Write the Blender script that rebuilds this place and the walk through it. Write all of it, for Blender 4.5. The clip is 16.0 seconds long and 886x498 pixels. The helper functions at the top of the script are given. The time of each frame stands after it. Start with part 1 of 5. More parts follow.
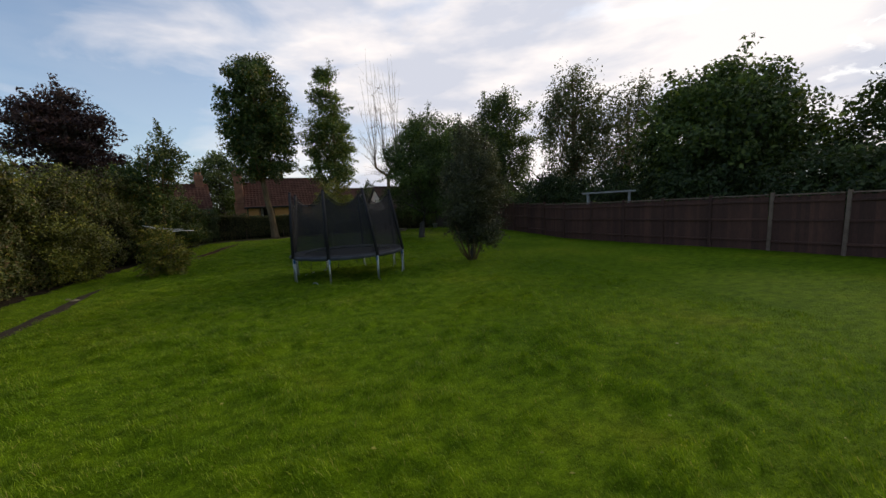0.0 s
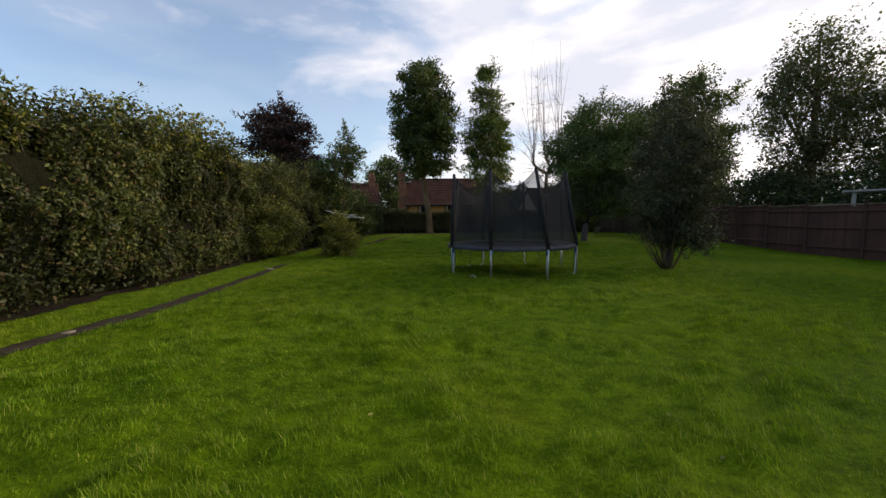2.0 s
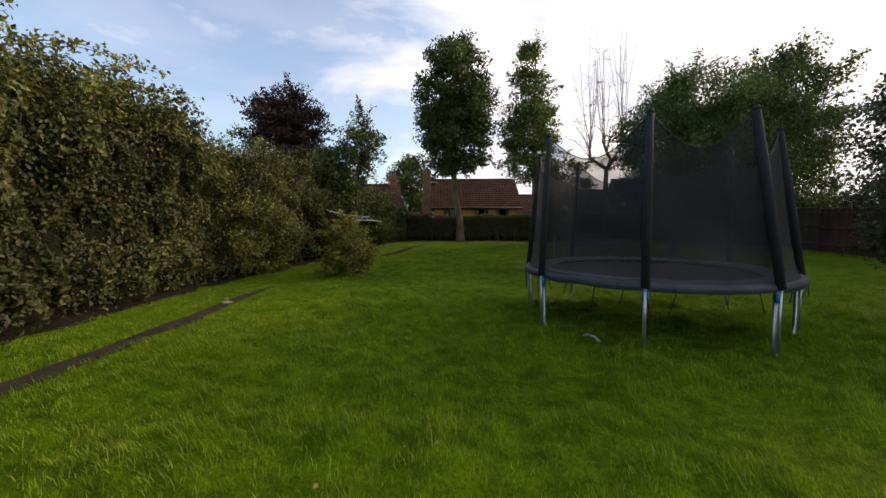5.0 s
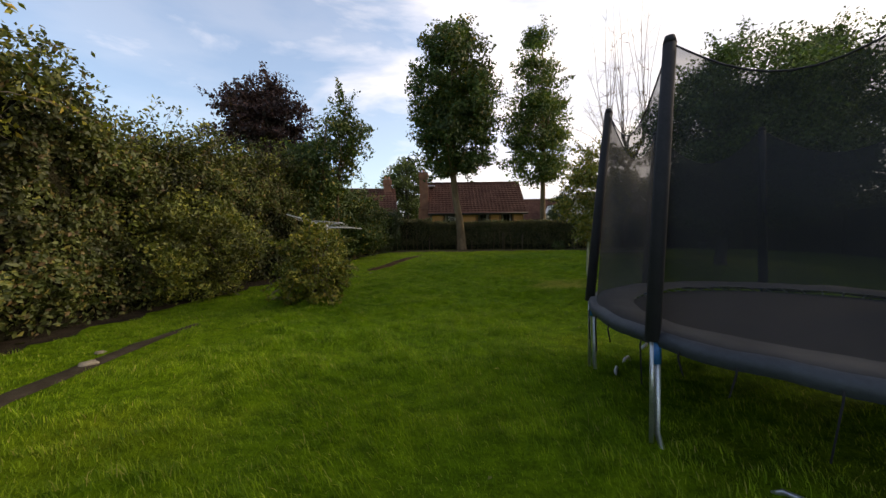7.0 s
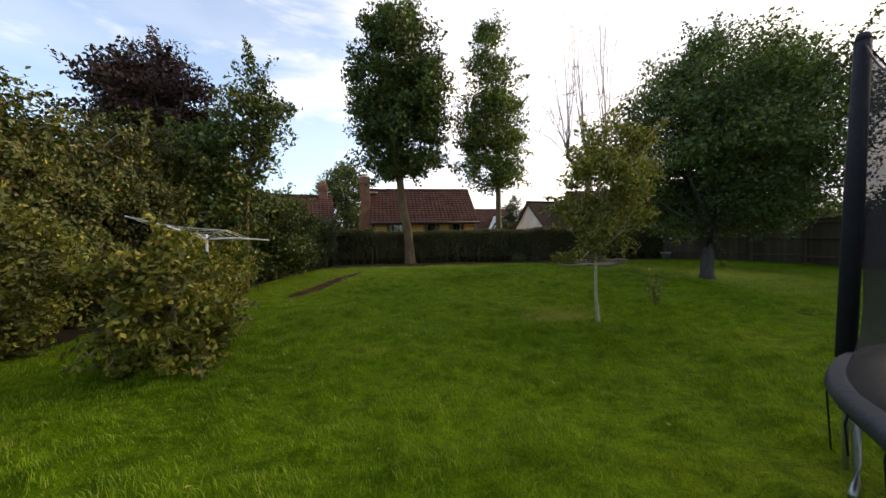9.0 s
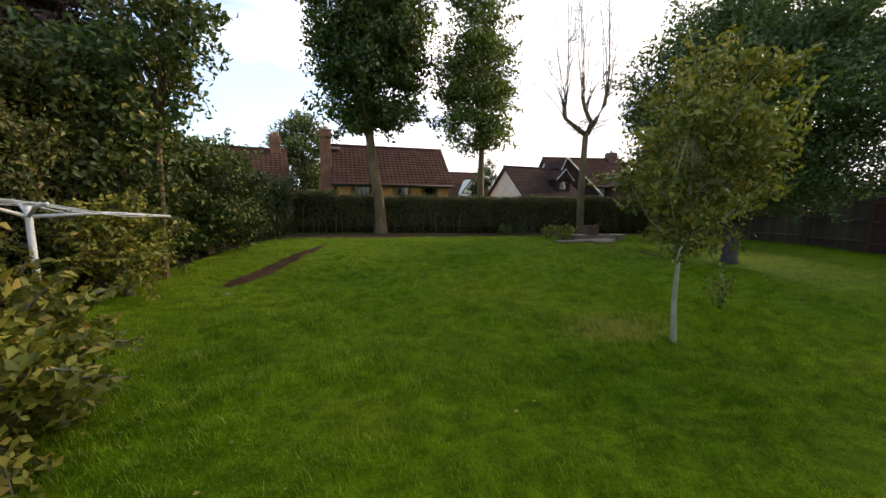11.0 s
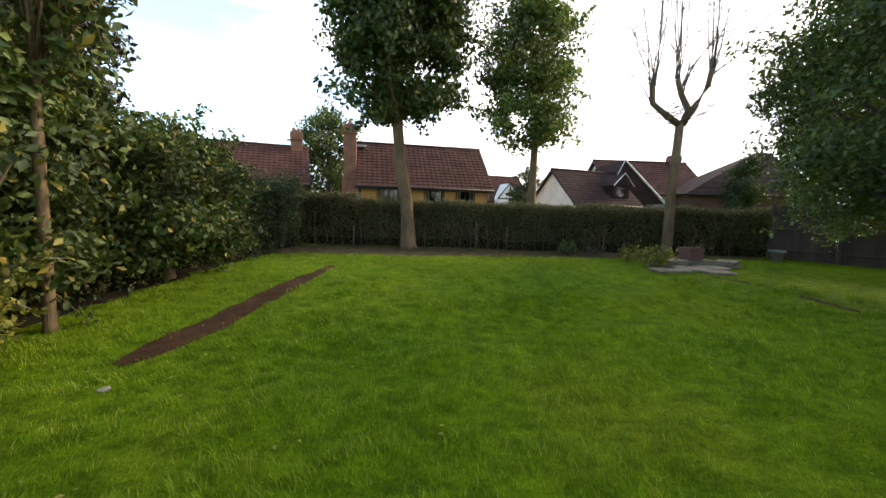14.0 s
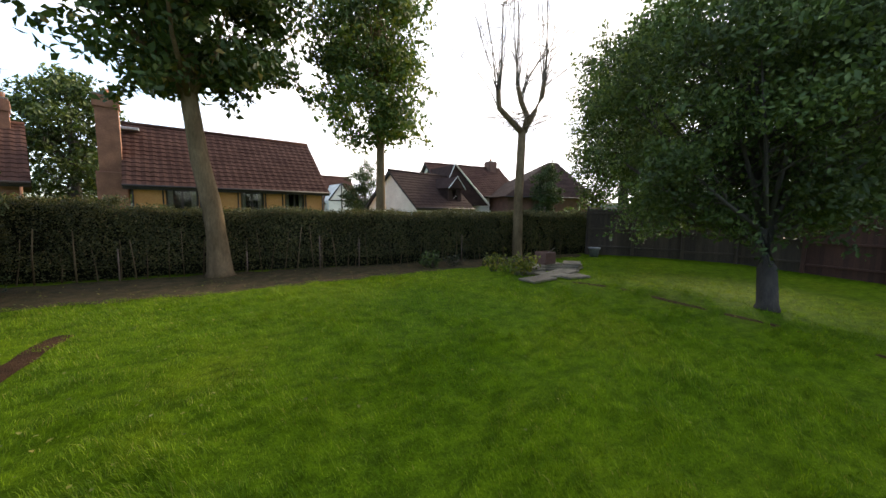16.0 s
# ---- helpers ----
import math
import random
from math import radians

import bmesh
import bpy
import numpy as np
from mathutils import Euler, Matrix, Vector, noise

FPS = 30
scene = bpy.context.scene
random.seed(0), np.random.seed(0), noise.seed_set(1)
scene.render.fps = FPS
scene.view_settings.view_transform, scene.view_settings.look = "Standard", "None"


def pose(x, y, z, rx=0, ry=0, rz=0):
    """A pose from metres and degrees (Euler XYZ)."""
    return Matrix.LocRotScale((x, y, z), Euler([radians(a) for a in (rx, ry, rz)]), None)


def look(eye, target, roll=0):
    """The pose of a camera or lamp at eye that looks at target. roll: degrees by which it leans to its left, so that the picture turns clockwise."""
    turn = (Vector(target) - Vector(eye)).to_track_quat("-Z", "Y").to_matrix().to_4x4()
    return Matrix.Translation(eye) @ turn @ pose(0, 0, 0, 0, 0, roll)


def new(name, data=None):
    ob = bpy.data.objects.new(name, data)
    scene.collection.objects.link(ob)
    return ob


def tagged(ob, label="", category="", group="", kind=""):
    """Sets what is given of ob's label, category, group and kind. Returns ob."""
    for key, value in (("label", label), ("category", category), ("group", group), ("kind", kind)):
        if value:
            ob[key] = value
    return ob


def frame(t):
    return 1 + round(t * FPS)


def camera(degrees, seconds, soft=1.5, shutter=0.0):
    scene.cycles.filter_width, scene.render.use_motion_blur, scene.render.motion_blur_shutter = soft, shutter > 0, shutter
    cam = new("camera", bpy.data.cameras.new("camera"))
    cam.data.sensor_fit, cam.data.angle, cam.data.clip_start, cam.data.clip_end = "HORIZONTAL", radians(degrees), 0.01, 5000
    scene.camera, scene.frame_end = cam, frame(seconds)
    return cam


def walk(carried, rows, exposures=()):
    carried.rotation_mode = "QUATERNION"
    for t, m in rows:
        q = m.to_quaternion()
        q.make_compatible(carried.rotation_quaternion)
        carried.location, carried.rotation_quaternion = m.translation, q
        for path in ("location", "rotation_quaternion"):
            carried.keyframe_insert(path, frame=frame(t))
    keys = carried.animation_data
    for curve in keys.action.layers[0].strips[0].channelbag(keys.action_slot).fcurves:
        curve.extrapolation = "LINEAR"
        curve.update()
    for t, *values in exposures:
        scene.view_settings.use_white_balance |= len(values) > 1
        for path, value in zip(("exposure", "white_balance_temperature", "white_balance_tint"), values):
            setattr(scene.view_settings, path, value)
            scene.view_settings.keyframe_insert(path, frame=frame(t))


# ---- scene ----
cam = camera(102.0, 16.0)

EXPOSURES = [(0, 0.25, 6800, 9), (3.5, 0.76, 7050, 11), (7, 0.85, 7300, 12), (9, 1.15, 7300, 12), (12, 1.7, 7100, 11), (12.7, 1.9, 7000, 10), (14.5, 1.88, 6950, 9), (16, 1.7, 6950, 9)]
PATH = [
    (0, (0.975, -0.305, 2.012), (1.465, 1.621, 1.784), -3.1),
    (0.5, (0.901, -0.268, 1.95), (1.165, 1.684, 1.601), -2.6),
    (1, (0.829, 0.306, 1.815), (0.638, 2.269, 1.482), -0.8),
    (1.5, (0.687, 0.822, 1.631), (0.417, 2.794, 1.432), -0.9),
    (2, (0.4, 1.38, 1.496), (0.119, 3.354, 1.333), -0.7),
    (2.5, (0.113, 2.22, 1.433), (-0.251, 4.184, 1.327), -0.5),
    (3, (-0.144, 2.875, 1.392), (-0.453, 4.847, 1.274), -0.4),
    (3.5, (-0.408, 3.719, 1.392), (-0.814, 5.666, 1.186), -0.4),
    (4, (-0.597, 4.447, 1.434), (-0.982, 6.399, 1.231), -0.5),
    (4.2, (-0.698, 4.674, 1.421), (-1.048, 6.637, 1.257), -0.3),
    (6.3, (-1.472, 7.491, 1.562), (-1.949, 9.431, 1.468), -0.8),
    (6.5, (-1.501, 7.708, 1.529), (-1.942, 9.658, 1.47), -0.8),
    (7, (-1.595, 8.34, 1.492), (-1.981, 10.3, 1.4), -1.0),
    (7.5, (-1.715, 9.006, 1.51), (-1.911, 10.985, 1.299), -1.3),
    (8, (-1.899, 9.674, 1.527), (-1.983, 11.671, 1.457), -1.5),
    (8.5, (-2.129, 10.301, 1.548), (-2.146, 12.3, 1.494), -1.5),
    (9, (-2.289, 11.03, 1.52), (-2.357, 13.029, 1.482), -1.4),
    (9.5, (-2.48, 11.51, 1.506), (-2.548, 13.505, 1.385), -1.4),
    (9.7, (-2.533, 11.721, 1.512), (-2.575, 13.713, 1.33), -1.4),
    (11.8, (-3.27, 14.1, 1.85), (-3.09, 16.07, 1.541), 1.1),
    (12, (-3.3, 14.29, 1.84), (-3.18, 16.25, 1.465), 1.2),
    (12.5, (-3.24, 14.83, 1.766), (-3.25, 16.79, 1.362), 1.4),
    (13, (-3.25, 15.34, 1.767), (-3.252, 17.3, 1.365), 1.6),
    (13.5, (-3.283, 15.848, 1.83), (-3.233, 17.82, 1.501), 1.4),
    (14, (-3.251, 16.56, 1.885), (-3.266, 18.547, 1.659), 1.5),
    (14.5, (-3.216, 17.291, 1.889), (-3.311, 19.282, 1.722), 1.3),
    (15, (-3.276, 17.737, 1.915), (-3.289, 19.725, 1.692), 1.3),
    (15.5, (-3.383, 18.117, 2.043), (-2.987, 20.062, 1.795), 0.7),
    (16, (-3.562, 18.819, 2.111), (-2.675, 20.599, 1.902), 0.5),
]
walk(cam, [(t, look(eye, target, roll)) for t, eye, target, roll in PATH], EXPOSURES)

# ---------- world, sun, exposure ----------
world = bpy.data.worlds.new("world")
scene.world = world
world.use_nodes = True


def build_world(w):
    nt = w.node_tree
    n, l = nt.nodes, nt.links
    n.clear()
    out = n.new("ShaderNodeOutputWorld")
    bg = n.new("ShaderNodeBackground")
    sky = n.new("ShaderNodeTexSky")
    sky.sky_type = "NISHITA"
    sky.sun_disc = False
    sky.sun_elevation = radians(22)
    sky.sun_rotation = radians(62)
    sky.air_density, sky.dust_density, sky.ozone_density = 1.0, 1.6, 1.6
    co = n.new("ShaderNodeTexCoord")
    mp = n.new("ShaderNodeMapping")
    mp.inputs["Scale"].default_value = (1.0, 1.0, 3.2)
    mp.inputs["Rotation"].default_value = (0.25, 0.1, 0.6)
    l.new(co.outputs["Generated"], mp.inputs["Vector"])
    no = n.new("ShaderNodeTexNoise")
    no.inputs["Scale"].default_value, no.inputs["Detail"].default_value, no.inputs["Roughness"].default_value = 2.3, 7, 0.55
    no.inputs["Distortion"].default_value = 0.5
    l.new(mp.outputs[0], no.inputs["Vector"])
    # more cloud towards the sunlit side and the horizon
    dot = n.new("ShaderNodeVectorMath")
    dot.operation = "DOT_PRODUCT"
    dot.inputs[1].default_value = (0.42, 0.22, -0.1)
    l.new(co.outputs["Generated"], dot.inputs[0])
    add = n.new("ShaderNodeMath")
    l.new(no.outputs["Fac"], add.inputs[0])
    l.new(dot.outputs["Value"], add.inputs[1])
    ramp = n.new("ShaderNodeValToRGB")
    ramp.color_ramp.elements[0].position, ramp.color_ramp.elements[0].color = 0.44, (0.16, 0.16, 0.16, 1)
    ramp.color_ramp.elements[1].position, ramp.color_ramp.elements[1].color = 0.74, (1, 1, 1, 1)
    l.new(add.outputs[0], ramp.inputs[0])
    mix = n.new("ShaderNodeMixRGB")
    l.new(ramp.outputs[0], mix.inputs["Fac"])
    tint = n.new("ShaderNodeMixRGB")
    tint.blend_type = "MULTIPLY"
    tint.inputs["Fac"].default_value = 1
    tint.inputs["Color2"].default_value = (SKY_GAIN * 0.86, SKY_GAIN * 0.97, SKY_GAIN * 1.06, 1)
    l.new(sky.outputs[0], tint.inputs["Color1"])
    l.new(tint.outputs[0], mix.inputs["Color1"])
    n2 = n.new("ShaderNodeTexNoise")
    n2.inputs["Scale"].default_value, n2.inputs["Detail"].default_value = 3.6, 6
    l.new(mp.outputs[0], n2.inputs["Vector"])
    shade = n.new("ShaderNodeValToRGB")
    shade.color_ramp.elements[0].position, shade.color_ramp.elements[0].color = 0.38, CLOUD_GREY
    shade.color_ramp.elements[1].position, shade.color_ramp.elements[1].color = 0.58, CLOUD
    l.new(n2.outputs["Fac"], shade.inputs[0])
    l.new(shade.outputs[0], mix.inputs["Color2"])
    l.new(mix.outputs[0], bg.inputs["Color"])
    bg.inputs["Strength"].default_value = SKY_STRENGTH
    l.new(bg.outputs[0], out.inputs["Surface"])


SKY_STRENGTH = 0.1
SKY_GAIN = 1.5
CLOUD = (8.8, 8.4, 8.6, 1)
CLOUD_GREY = (5.6, 5.9, 7.0, 1)
build_world(world)
sun = new("sun", bpy.data.lights.new("sun", "SUN"))
sun.data.energy, sun.data.angle, sun.data.color = 2.2, radians(16), (1.0, 0.86, 0.68)
sun.matrix_world = look((0, 0, 30), (-28 * math.sin(radians(62)), -28 * math.cos(radians(62)), 18))


# ---------- materials ----------
def material(name, rough=0.7, metal=0.0):
    m = bpy.data.materials.new(name)
    m.use_nodes = True
    b = m.node_tree.nodes["Principled BSDF"]
    b.inputs["Roughness"].default_value, b.inputs["Metallic"].default_value = rough, metal
    return m, m.node_tree.nodes, m.node_tree.links, b


def noise_node(n, l, scale, detail=4, rough=0.55, coord="Object", stretch=(1, 1, 1)):
    co, mp, t = n.new("ShaderNodeTexCoord"), n.new("ShaderNodeMapping"), n.new("ShaderNodeTexNoise")
    mp.inputs["Scale"].default_value = stretch
    l.new(co.outputs[coord], mp.inputs[0])
    l.new(mp.outputs[0], t.inputs["Vector"])
    t.inputs["Scale"].default_value, t.inputs["Detail"].default_value, t.inputs["Roughness"].default_value = scale, detail, rough
    return t


def ramp_node(n, l, src, stops):
    r = n.new("ShaderNodeValToRGB")
    while len(r.color_ramp.elements) < len(stops):
        r.color_ramp.elements.new(0.5)
    for e, (p, c) in zip(r.color_ramp.elements, stops):
        e.position, e.color = p, (*c, 1)
    l.new(src, r.inputs[0])
    return r


def mixed(n, l, a, b, fac=0.5, blend="MIX"):
    m = n.new("ShaderNodeMixRGB")
    m.blend_type = blend
    for sock, v in ((m.inputs["Fac"], fac), (m.inputs["Color1"], a), (m.inputs["Color2"], b)):
        if isinstance(v, (int, float)):
            sock.default_value = v
        elif isinstance(v, tuple):
            sock.default_value = (*v, 1)
        else:
            l.new(v, sock)
    return m.outputs[0]


def surface(name, c1, c2, scale=8, fine=60, rough=0.75, metal=0.0, bump=0.3, stretch=(1, 1, 1), vary=0.0, dist=0.01):
    """Two colours mixed by coarse noise, with finer grain, bump and an own tint for each object."""
    m, n, l, b = material(name, rough, metal)
    a = noise_node(n, l, scale, 5, 0.6, stretch=stretch)
    f = noise_node(n, l, fine, 4, 0.65, stretch=stretch)
    base = ramp_node(n, l, a.outputs["Fac"], [(0.32, c1), (0.68, c2)]).outputs[0]
    grain = ramp_node(n, l, f.outputs["Fac"], [(0.25, (0.72, 0.72, 0.72)), (0.75, (1.22, 1.22, 1.22))]).outputs[0]
    col = mixed(n, l, base, grain, 1.0, "MULTIPLY")
    if vary:
        info = n.new("ShaderNodeObjectInfo")
        tone = ramp_node(n, l, info.outputs["Random"], [(0, (1 - vary,) * 3), (1, (1 + vary,) * 3)]).outputs[0]
        col = mixed(n, l, col, tone, 1.0, "MULTIPLY")
    l.new(col, b.inputs["Base Color"])
    bp = n.new("ShaderNodeBump")
    bp.inputs["Strength"].default_value, bp.inputs["Distance"].default_value = bump, dist
    l.new(f.outputs["Fac"], bp.inputs["Height"])
    l.new(bp.outputs[0], b.inputs["Normal"])
    return m


def leaf_material(name, stops, rough=0.55, through_light=0.25, patch=0.9, patch_stops=((0.35, 0.75), (0.65, 1.2))):
    """Leaves: a colour for each leaf, broad patches of tone, and some light let through."""
    m, n, l, b = material(name, rough)
    geo = n.new("ShaderNodeNewGeometry")
    base = ramp_node(n, l, geo.outputs["Random Per Island"], stops).outputs[0]
    pn = noise_node(n, l, patch, 2)
    tone = ramp_node(n, l, pn.outputs["Fac"], [(p, (v, v, v * 0.95)) for p, v in patch_stops]).outputs[0]
    col = mixed(n, l, base, tone, 1.0, "MULTIPLY")
    l.new(col, b.inputs["Base Color"])
    b.inputs["Specular IOR Level"].default_value = 0.3
    tr, mx = n.new("ShaderNodeBsdfTranslucent"), n.new("ShaderNodeMixShader")
    l.new(mixed(n, l, col, (1.25, 1.35, 0.6), 1.0, "MULTIPLY"), tr.inputs["Color"])
    mx.inputs[0].default_value = through_light
    l.new(b.outputs[0], mx.inputs[1])
    l.new(tr.outputs[0], mx.inputs[2])
    l.new(mx.outputs[0], n["Material Output"].inputs["Surface"])
    return m


def lawn_material():
    m, n, l, b = material("lawn", 0.9)
    big = noise_node(n, l, 0.35, 5, 0.6)
    mid = noise_node(n, l, 4.0, 6, 0.72, stretch=(1, 1.5, 1))
    fine = noise_node(n, l, 45, 6, 0.75)
    base = ramp_node(n, l, big.outputs["Fac"], [(0.3, (0.062, 0.12, 0.004)), (0.55, (0.1, 0.168, 0.006)), (0.8, (0.165, 0.19, 0.013))]).outputs[0]
    t1 = ramp_node(n, l, mid.outputs["Fac"], [(0.38, (0.6, 0.65, 0.55)), (0.62, (1.25, 1.22, 1.1))]).outputs[0]
    t2 = ramp_node(n, l, fine.outputs["Fac"], [(0.3, (0.5, 0.52, 0.45)), (0.7, (1.35, 1.3, 1.2))]).outputs[0]
    col = mixed(n, l, mixed(n, l, base, t1, 1.0, "MULTIPLY"), t2, 1.0, "MULTIPLY")
    l.new(col, b.inputs["Base Color"])
    b.inputs["Specular IOR Level"].default_value = 0.04
    bp = n.new("ShaderNodeBump")
    bp.inputs["Strength"].default_value, bp.inputs["Distance"].default_value = 0.8, 0.03
    l.new(fine.outputs["Fac"], bp.inputs["Height"])
    bp2 = n.new("ShaderNodeBump")
    bp2.inputs["Strength"].default_value, bp2.inputs["Distance"].default_value = 0.5, 0.12
    l.new(mid.outputs["Fac"], bp2.inputs["Height"])
    l.new(bp.outputs[0], bp2.inputs["Normal"])
    l.new(bp2.outputs[0], b.inputs["Normal"])
    return m


def blade_material():
    m, n, l, b = material("grass_blades", 0.6)
    geo = n.new("ShaderNodeNewGeometry")
    base = ramp_node(n, l, geo.outputs["Random Per Island"], [(0.0, (0.088, 0.168, 0.004)), (0.5, (0.16, 0.27, 0.007)), (0.9, (0.235, 0.335, 0.014)), (1.0, (0.36, 0.33, 0.10))]).outputs[0]
    big = noise_node(n, l, 0.35, 5, 0.6)
    mid = noise_node(n, l, 4.0, 6, 0.72, stretch=(1, 1.5, 1))
    t0 = ramp_node(n, l, big.outputs["Fac"], [(0.3, (0.8, 0.88, 0.7)), (0.8, (1.35, 1.12, 1.1))]).outputs[0]
    t1 = ramp_node(n, l, mid.outputs["Fac"], [(0.38, (0.62, 0.67, 0.58)), (0.62, (1.28, 1.25, 1.13))]).outputs[0]
    col = mixed(n, l, mixed(n, l, base, t1, 1.0, "MULTIPLY"), t0, 1.0, "MULTIPLY")
    l.new(col, b.inputs["Base Color"])
    b.inputs["Specular IOR Level"].default_value = 0.2
    tr, mx = n.new("ShaderNodeBsdfTranslucent"), n.new("ShaderNodeMixShader")
    l.new(col, tr.inputs["Color"])
    mx.inputs[0].default_value = 0.35
    l.new(b.outputs[0], mx.inputs[1])
    l.new(tr.outputs[0], mx.inputs[2])
    l.new(mx.outputs[0], n["Material Output"].inputs["Surface"])
    return m


def net_material():
    m, n, l, b = material("net", 0.8)
    b.inputs["Base Color"].default_value = (0.012, 0.011, 0.013, 1)
    t, mx = n.new("ShaderNodeBsdfTransparent"), n.new("ShaderNodeMixShader")
    f = noise_node(n, l, 2.0, 3)
    r = ramp_node(n, l, f.outputs["Fac"], [(0.3, (0.58,) * 3), (0.7, (0.72,) * 3)])
    l.new(r.outputs[0], mx.inputs[0])
    l.new(t.outputs[0], mx.inputs[1])
    l.new(b.outputs[0], mx.inputs[2])
    l.new(mx.outputs[0], n["Material Output"].inputs["Surface"])
    return m


def tile_material(name, c1, c2):
    m = surface(name, c1, c2, 1.2, 9, 1.0, 0, 0.5, vary=0.0, dist=0.02)
    m.node_tree.nodes["Principled BSDF"].inputs["Specular IOR Level"].default_value = 0.12
    return m


M = {
    "lawn": lawn_material(),
    "blades": blade_material(),
    "net": net_material(),
    "straw": surface("straw", (0.24, 0.27, 0.02), (0.4, 0.34, 0.04), 8, 60, 0.8, 0, 0.1),
    "humus": surface("humus", (0.014, 0.011, 0.007), (0.035, 0.026, 0.016), 3, 40, 1.0, 0, 0.9, dist=0.03),
    "litter": surface("litter", (0.035, 0.034, 0.014), (0.09, 0.06, 0.03), 4, 30, 0.95, 0, 0.9, dist=0.03),
    "soil": surface("soil", (0.034, 0.017, 0.008), (0.075, 0.038, 0.018), 3, 40, 0.95, 0, 0.9, dist=0.03),
    "paving": surface("paving", (0.026, 0.02, 0.012), (0.06, 0.048, 0.032), 4, 50, 0.9, 0, 0.6, vary=0.2),
    "slab": surface("slab", (0.15, 0.125, 0.09), (0.28, 0.235, 0.17), 4, 50, 0.9, 0, 0.5, vary=0.25),
    "bark": surface("bark", (0.095, 0.065, 0.034), (0.2, 0.14, 0.078), 4, 26, 0.92, 0, 0.8, (1, 1, 0.35), dist=0.02),
    "bark_dark": surface("bark_dark", (0.035, 0.028, 0.022), (0.08, 0.065, 0.05), 5, 30, 0.92, 0, 0.8, (1, 1, 0.35), dist=0.02),
    "bark_pale": surface("bark_pale", (0.3, 0.29, 0.17), (0.46, 0.43, 0.28), 6, 40, 0.85, 0, 0.4, (1, 1, 0.35)),
    "twig": surface("twig", (0.12, 0.095, 0.075), (0.2, 0.165, 0.13), 6, 40, 0.9, 0, 0.3),
    "fence": surface("fence", (0.05, 0.019, 0.013), (0.09, 0.036, 0.024), 1.5, 30, 0.85, 0, 0.5, (1, 1, 0.2), vary=0.22),
    "fence_old": surface("fence_old", (0.045, 0.031, 0.023), (0.085, 0.06, 0.043), 1.5, 30, 0.88, 0, 0.5, (1, 1, 0.2), vary=0.2),
    "capping": surface("capping", (0.13, 0.085, 0.065), (0.24, 0.17, 0.13), 2, 30, 0.85, 0, 0.4, vary=0.15),
    # shade put into the colour, for hedge insides and rooms behind windows
    "inner_shade": surface("inner_shade", (0.008, 0.009, 0.004), (0.022, 0.02, 0.01), 3, 20, 1.0, 0, 0.9, dist=0.1),
    "steel": surface("steel", (0.42, 0.43, 0.44), (0.58, 0.59, 0.6), 5, 60, 0.38, 0.85, 0.15),
    "foam": surface("foam", (0.010, 0.009, 0.011), (0.020, 0.018, 0.022), 5, 60, 0.85, 0, 0.3),
    "mat": surface("mat", (0.007, 0.007, 0.009), (0.012, 0.012, 0.015), 3, 150, 0.9, 0, 0.2),
    "pad": surface("pad", (0.018, 0.021, 0.028), (0.045, 0.052, 0.062), 2.5, 30, 0.6, 0, 0.3),
    "blue": surface("blue", (0.02, 0.13, 0.32), (0.03, 0.18, 0.5), 5, 50, 0.45, 0, 0.2),
    "render_white": surface("render_white", (0.6, 0.56, 0.5), (0.74, 0.7, 0.63), 1, 30, 0.9, 0, 0.3),
    "tan_wall": surface("tan_wall", (0.42, 0.19, 0.065), (0.53, 0.26, 0.10), 0.8, 18, 0.9, 0, 0.4),
    "brick": surface("brick", (0.17, 0.075, 0.045), (0.28, 0.13, 0.075), 2, 22, 0.9, 0, 0.5),
    "brick_dark": surface("brick_dark", (0.1, 0.05, 0.035), (0.16, 0.08, 0.055), 2, 22, 0.9, 0, 0.5),
    "tile_brown": tile_material("tile_brown", (0.045, 0.021, 0.016), (0.082, 0.041, 0.030)),
    "tile_dark": tile_material("tile_dark", (0.026, 0.015, 0.013), (0.05, 0.03, 0.025)),
    "timber": surface("timber", (0.012, 0.008, 0.007), (0.03, 0.02, 0.016), 3, 30, 0.7, 0, 0.3),
    "white_frame": surface("white_frame", (0.6, 0.6, 0.6), (0.75, 0.75, 0.74), 3, 30, 0.5, 0, 0.1),
    "lead": surface("lead", (0.3, 0.3, 0.3), (0.45, 0.44, 0.5), 3, 30, 0.6, 0.0, 0.3),
    "curtain": surface("curtain", (0.35, 0.31, 0.27), (0.5, 0.46, 0.4), 6, 40, 0.9, 0, 0.3, (6, 1, 1)),
    "clay": surface("clay", (0.3, 0.12, 0.06), (0.42, 0.18, 0.1), 5, 50, 0.85, 0, 0.3),
    "stone_pot": surface("stone_pot", (0.14, 0.14, 0.13), (0.24, 0.23, 0.21), 6, 50, 0.85, 0, 0.4),
    "line_white": surface("line_white", (0.42, 0.42, 0.4), (0.6, 0.6, 0.58), 5, 50, 0.5, 0.2, 0.1),
    "felt": surface("felt", (0.2, 0.19, 0.18), (0.3, 0.29, 0.27), 2, 40, 0.9, 0, 0.3),
    "far": surface("far", (0.03, 0.045, 0.03), (0.06, 0.07, 0.045), 0.05, 0.6, 1.0, 0, 0.9, dist=1.5),
}


for earthy in ("humus", "litter", "soil", "paving", "slab", "inner_shade", "bark", "capping"):
    M[earthy].node_tree.nodes["Principled BSDF"].inputs["Specular IOR Level"].default_value = 0.1


def glass_material():
    m, n, l, b = material("glass", 0.05)
    b.inputs["Base Color"].default_value = (0.9, 0.92, 0.92, 1)
    b.inputs["Transmission Weight"].default_value = 1.0
    b.inputs["IOR"].default_value = 1.45
    return m


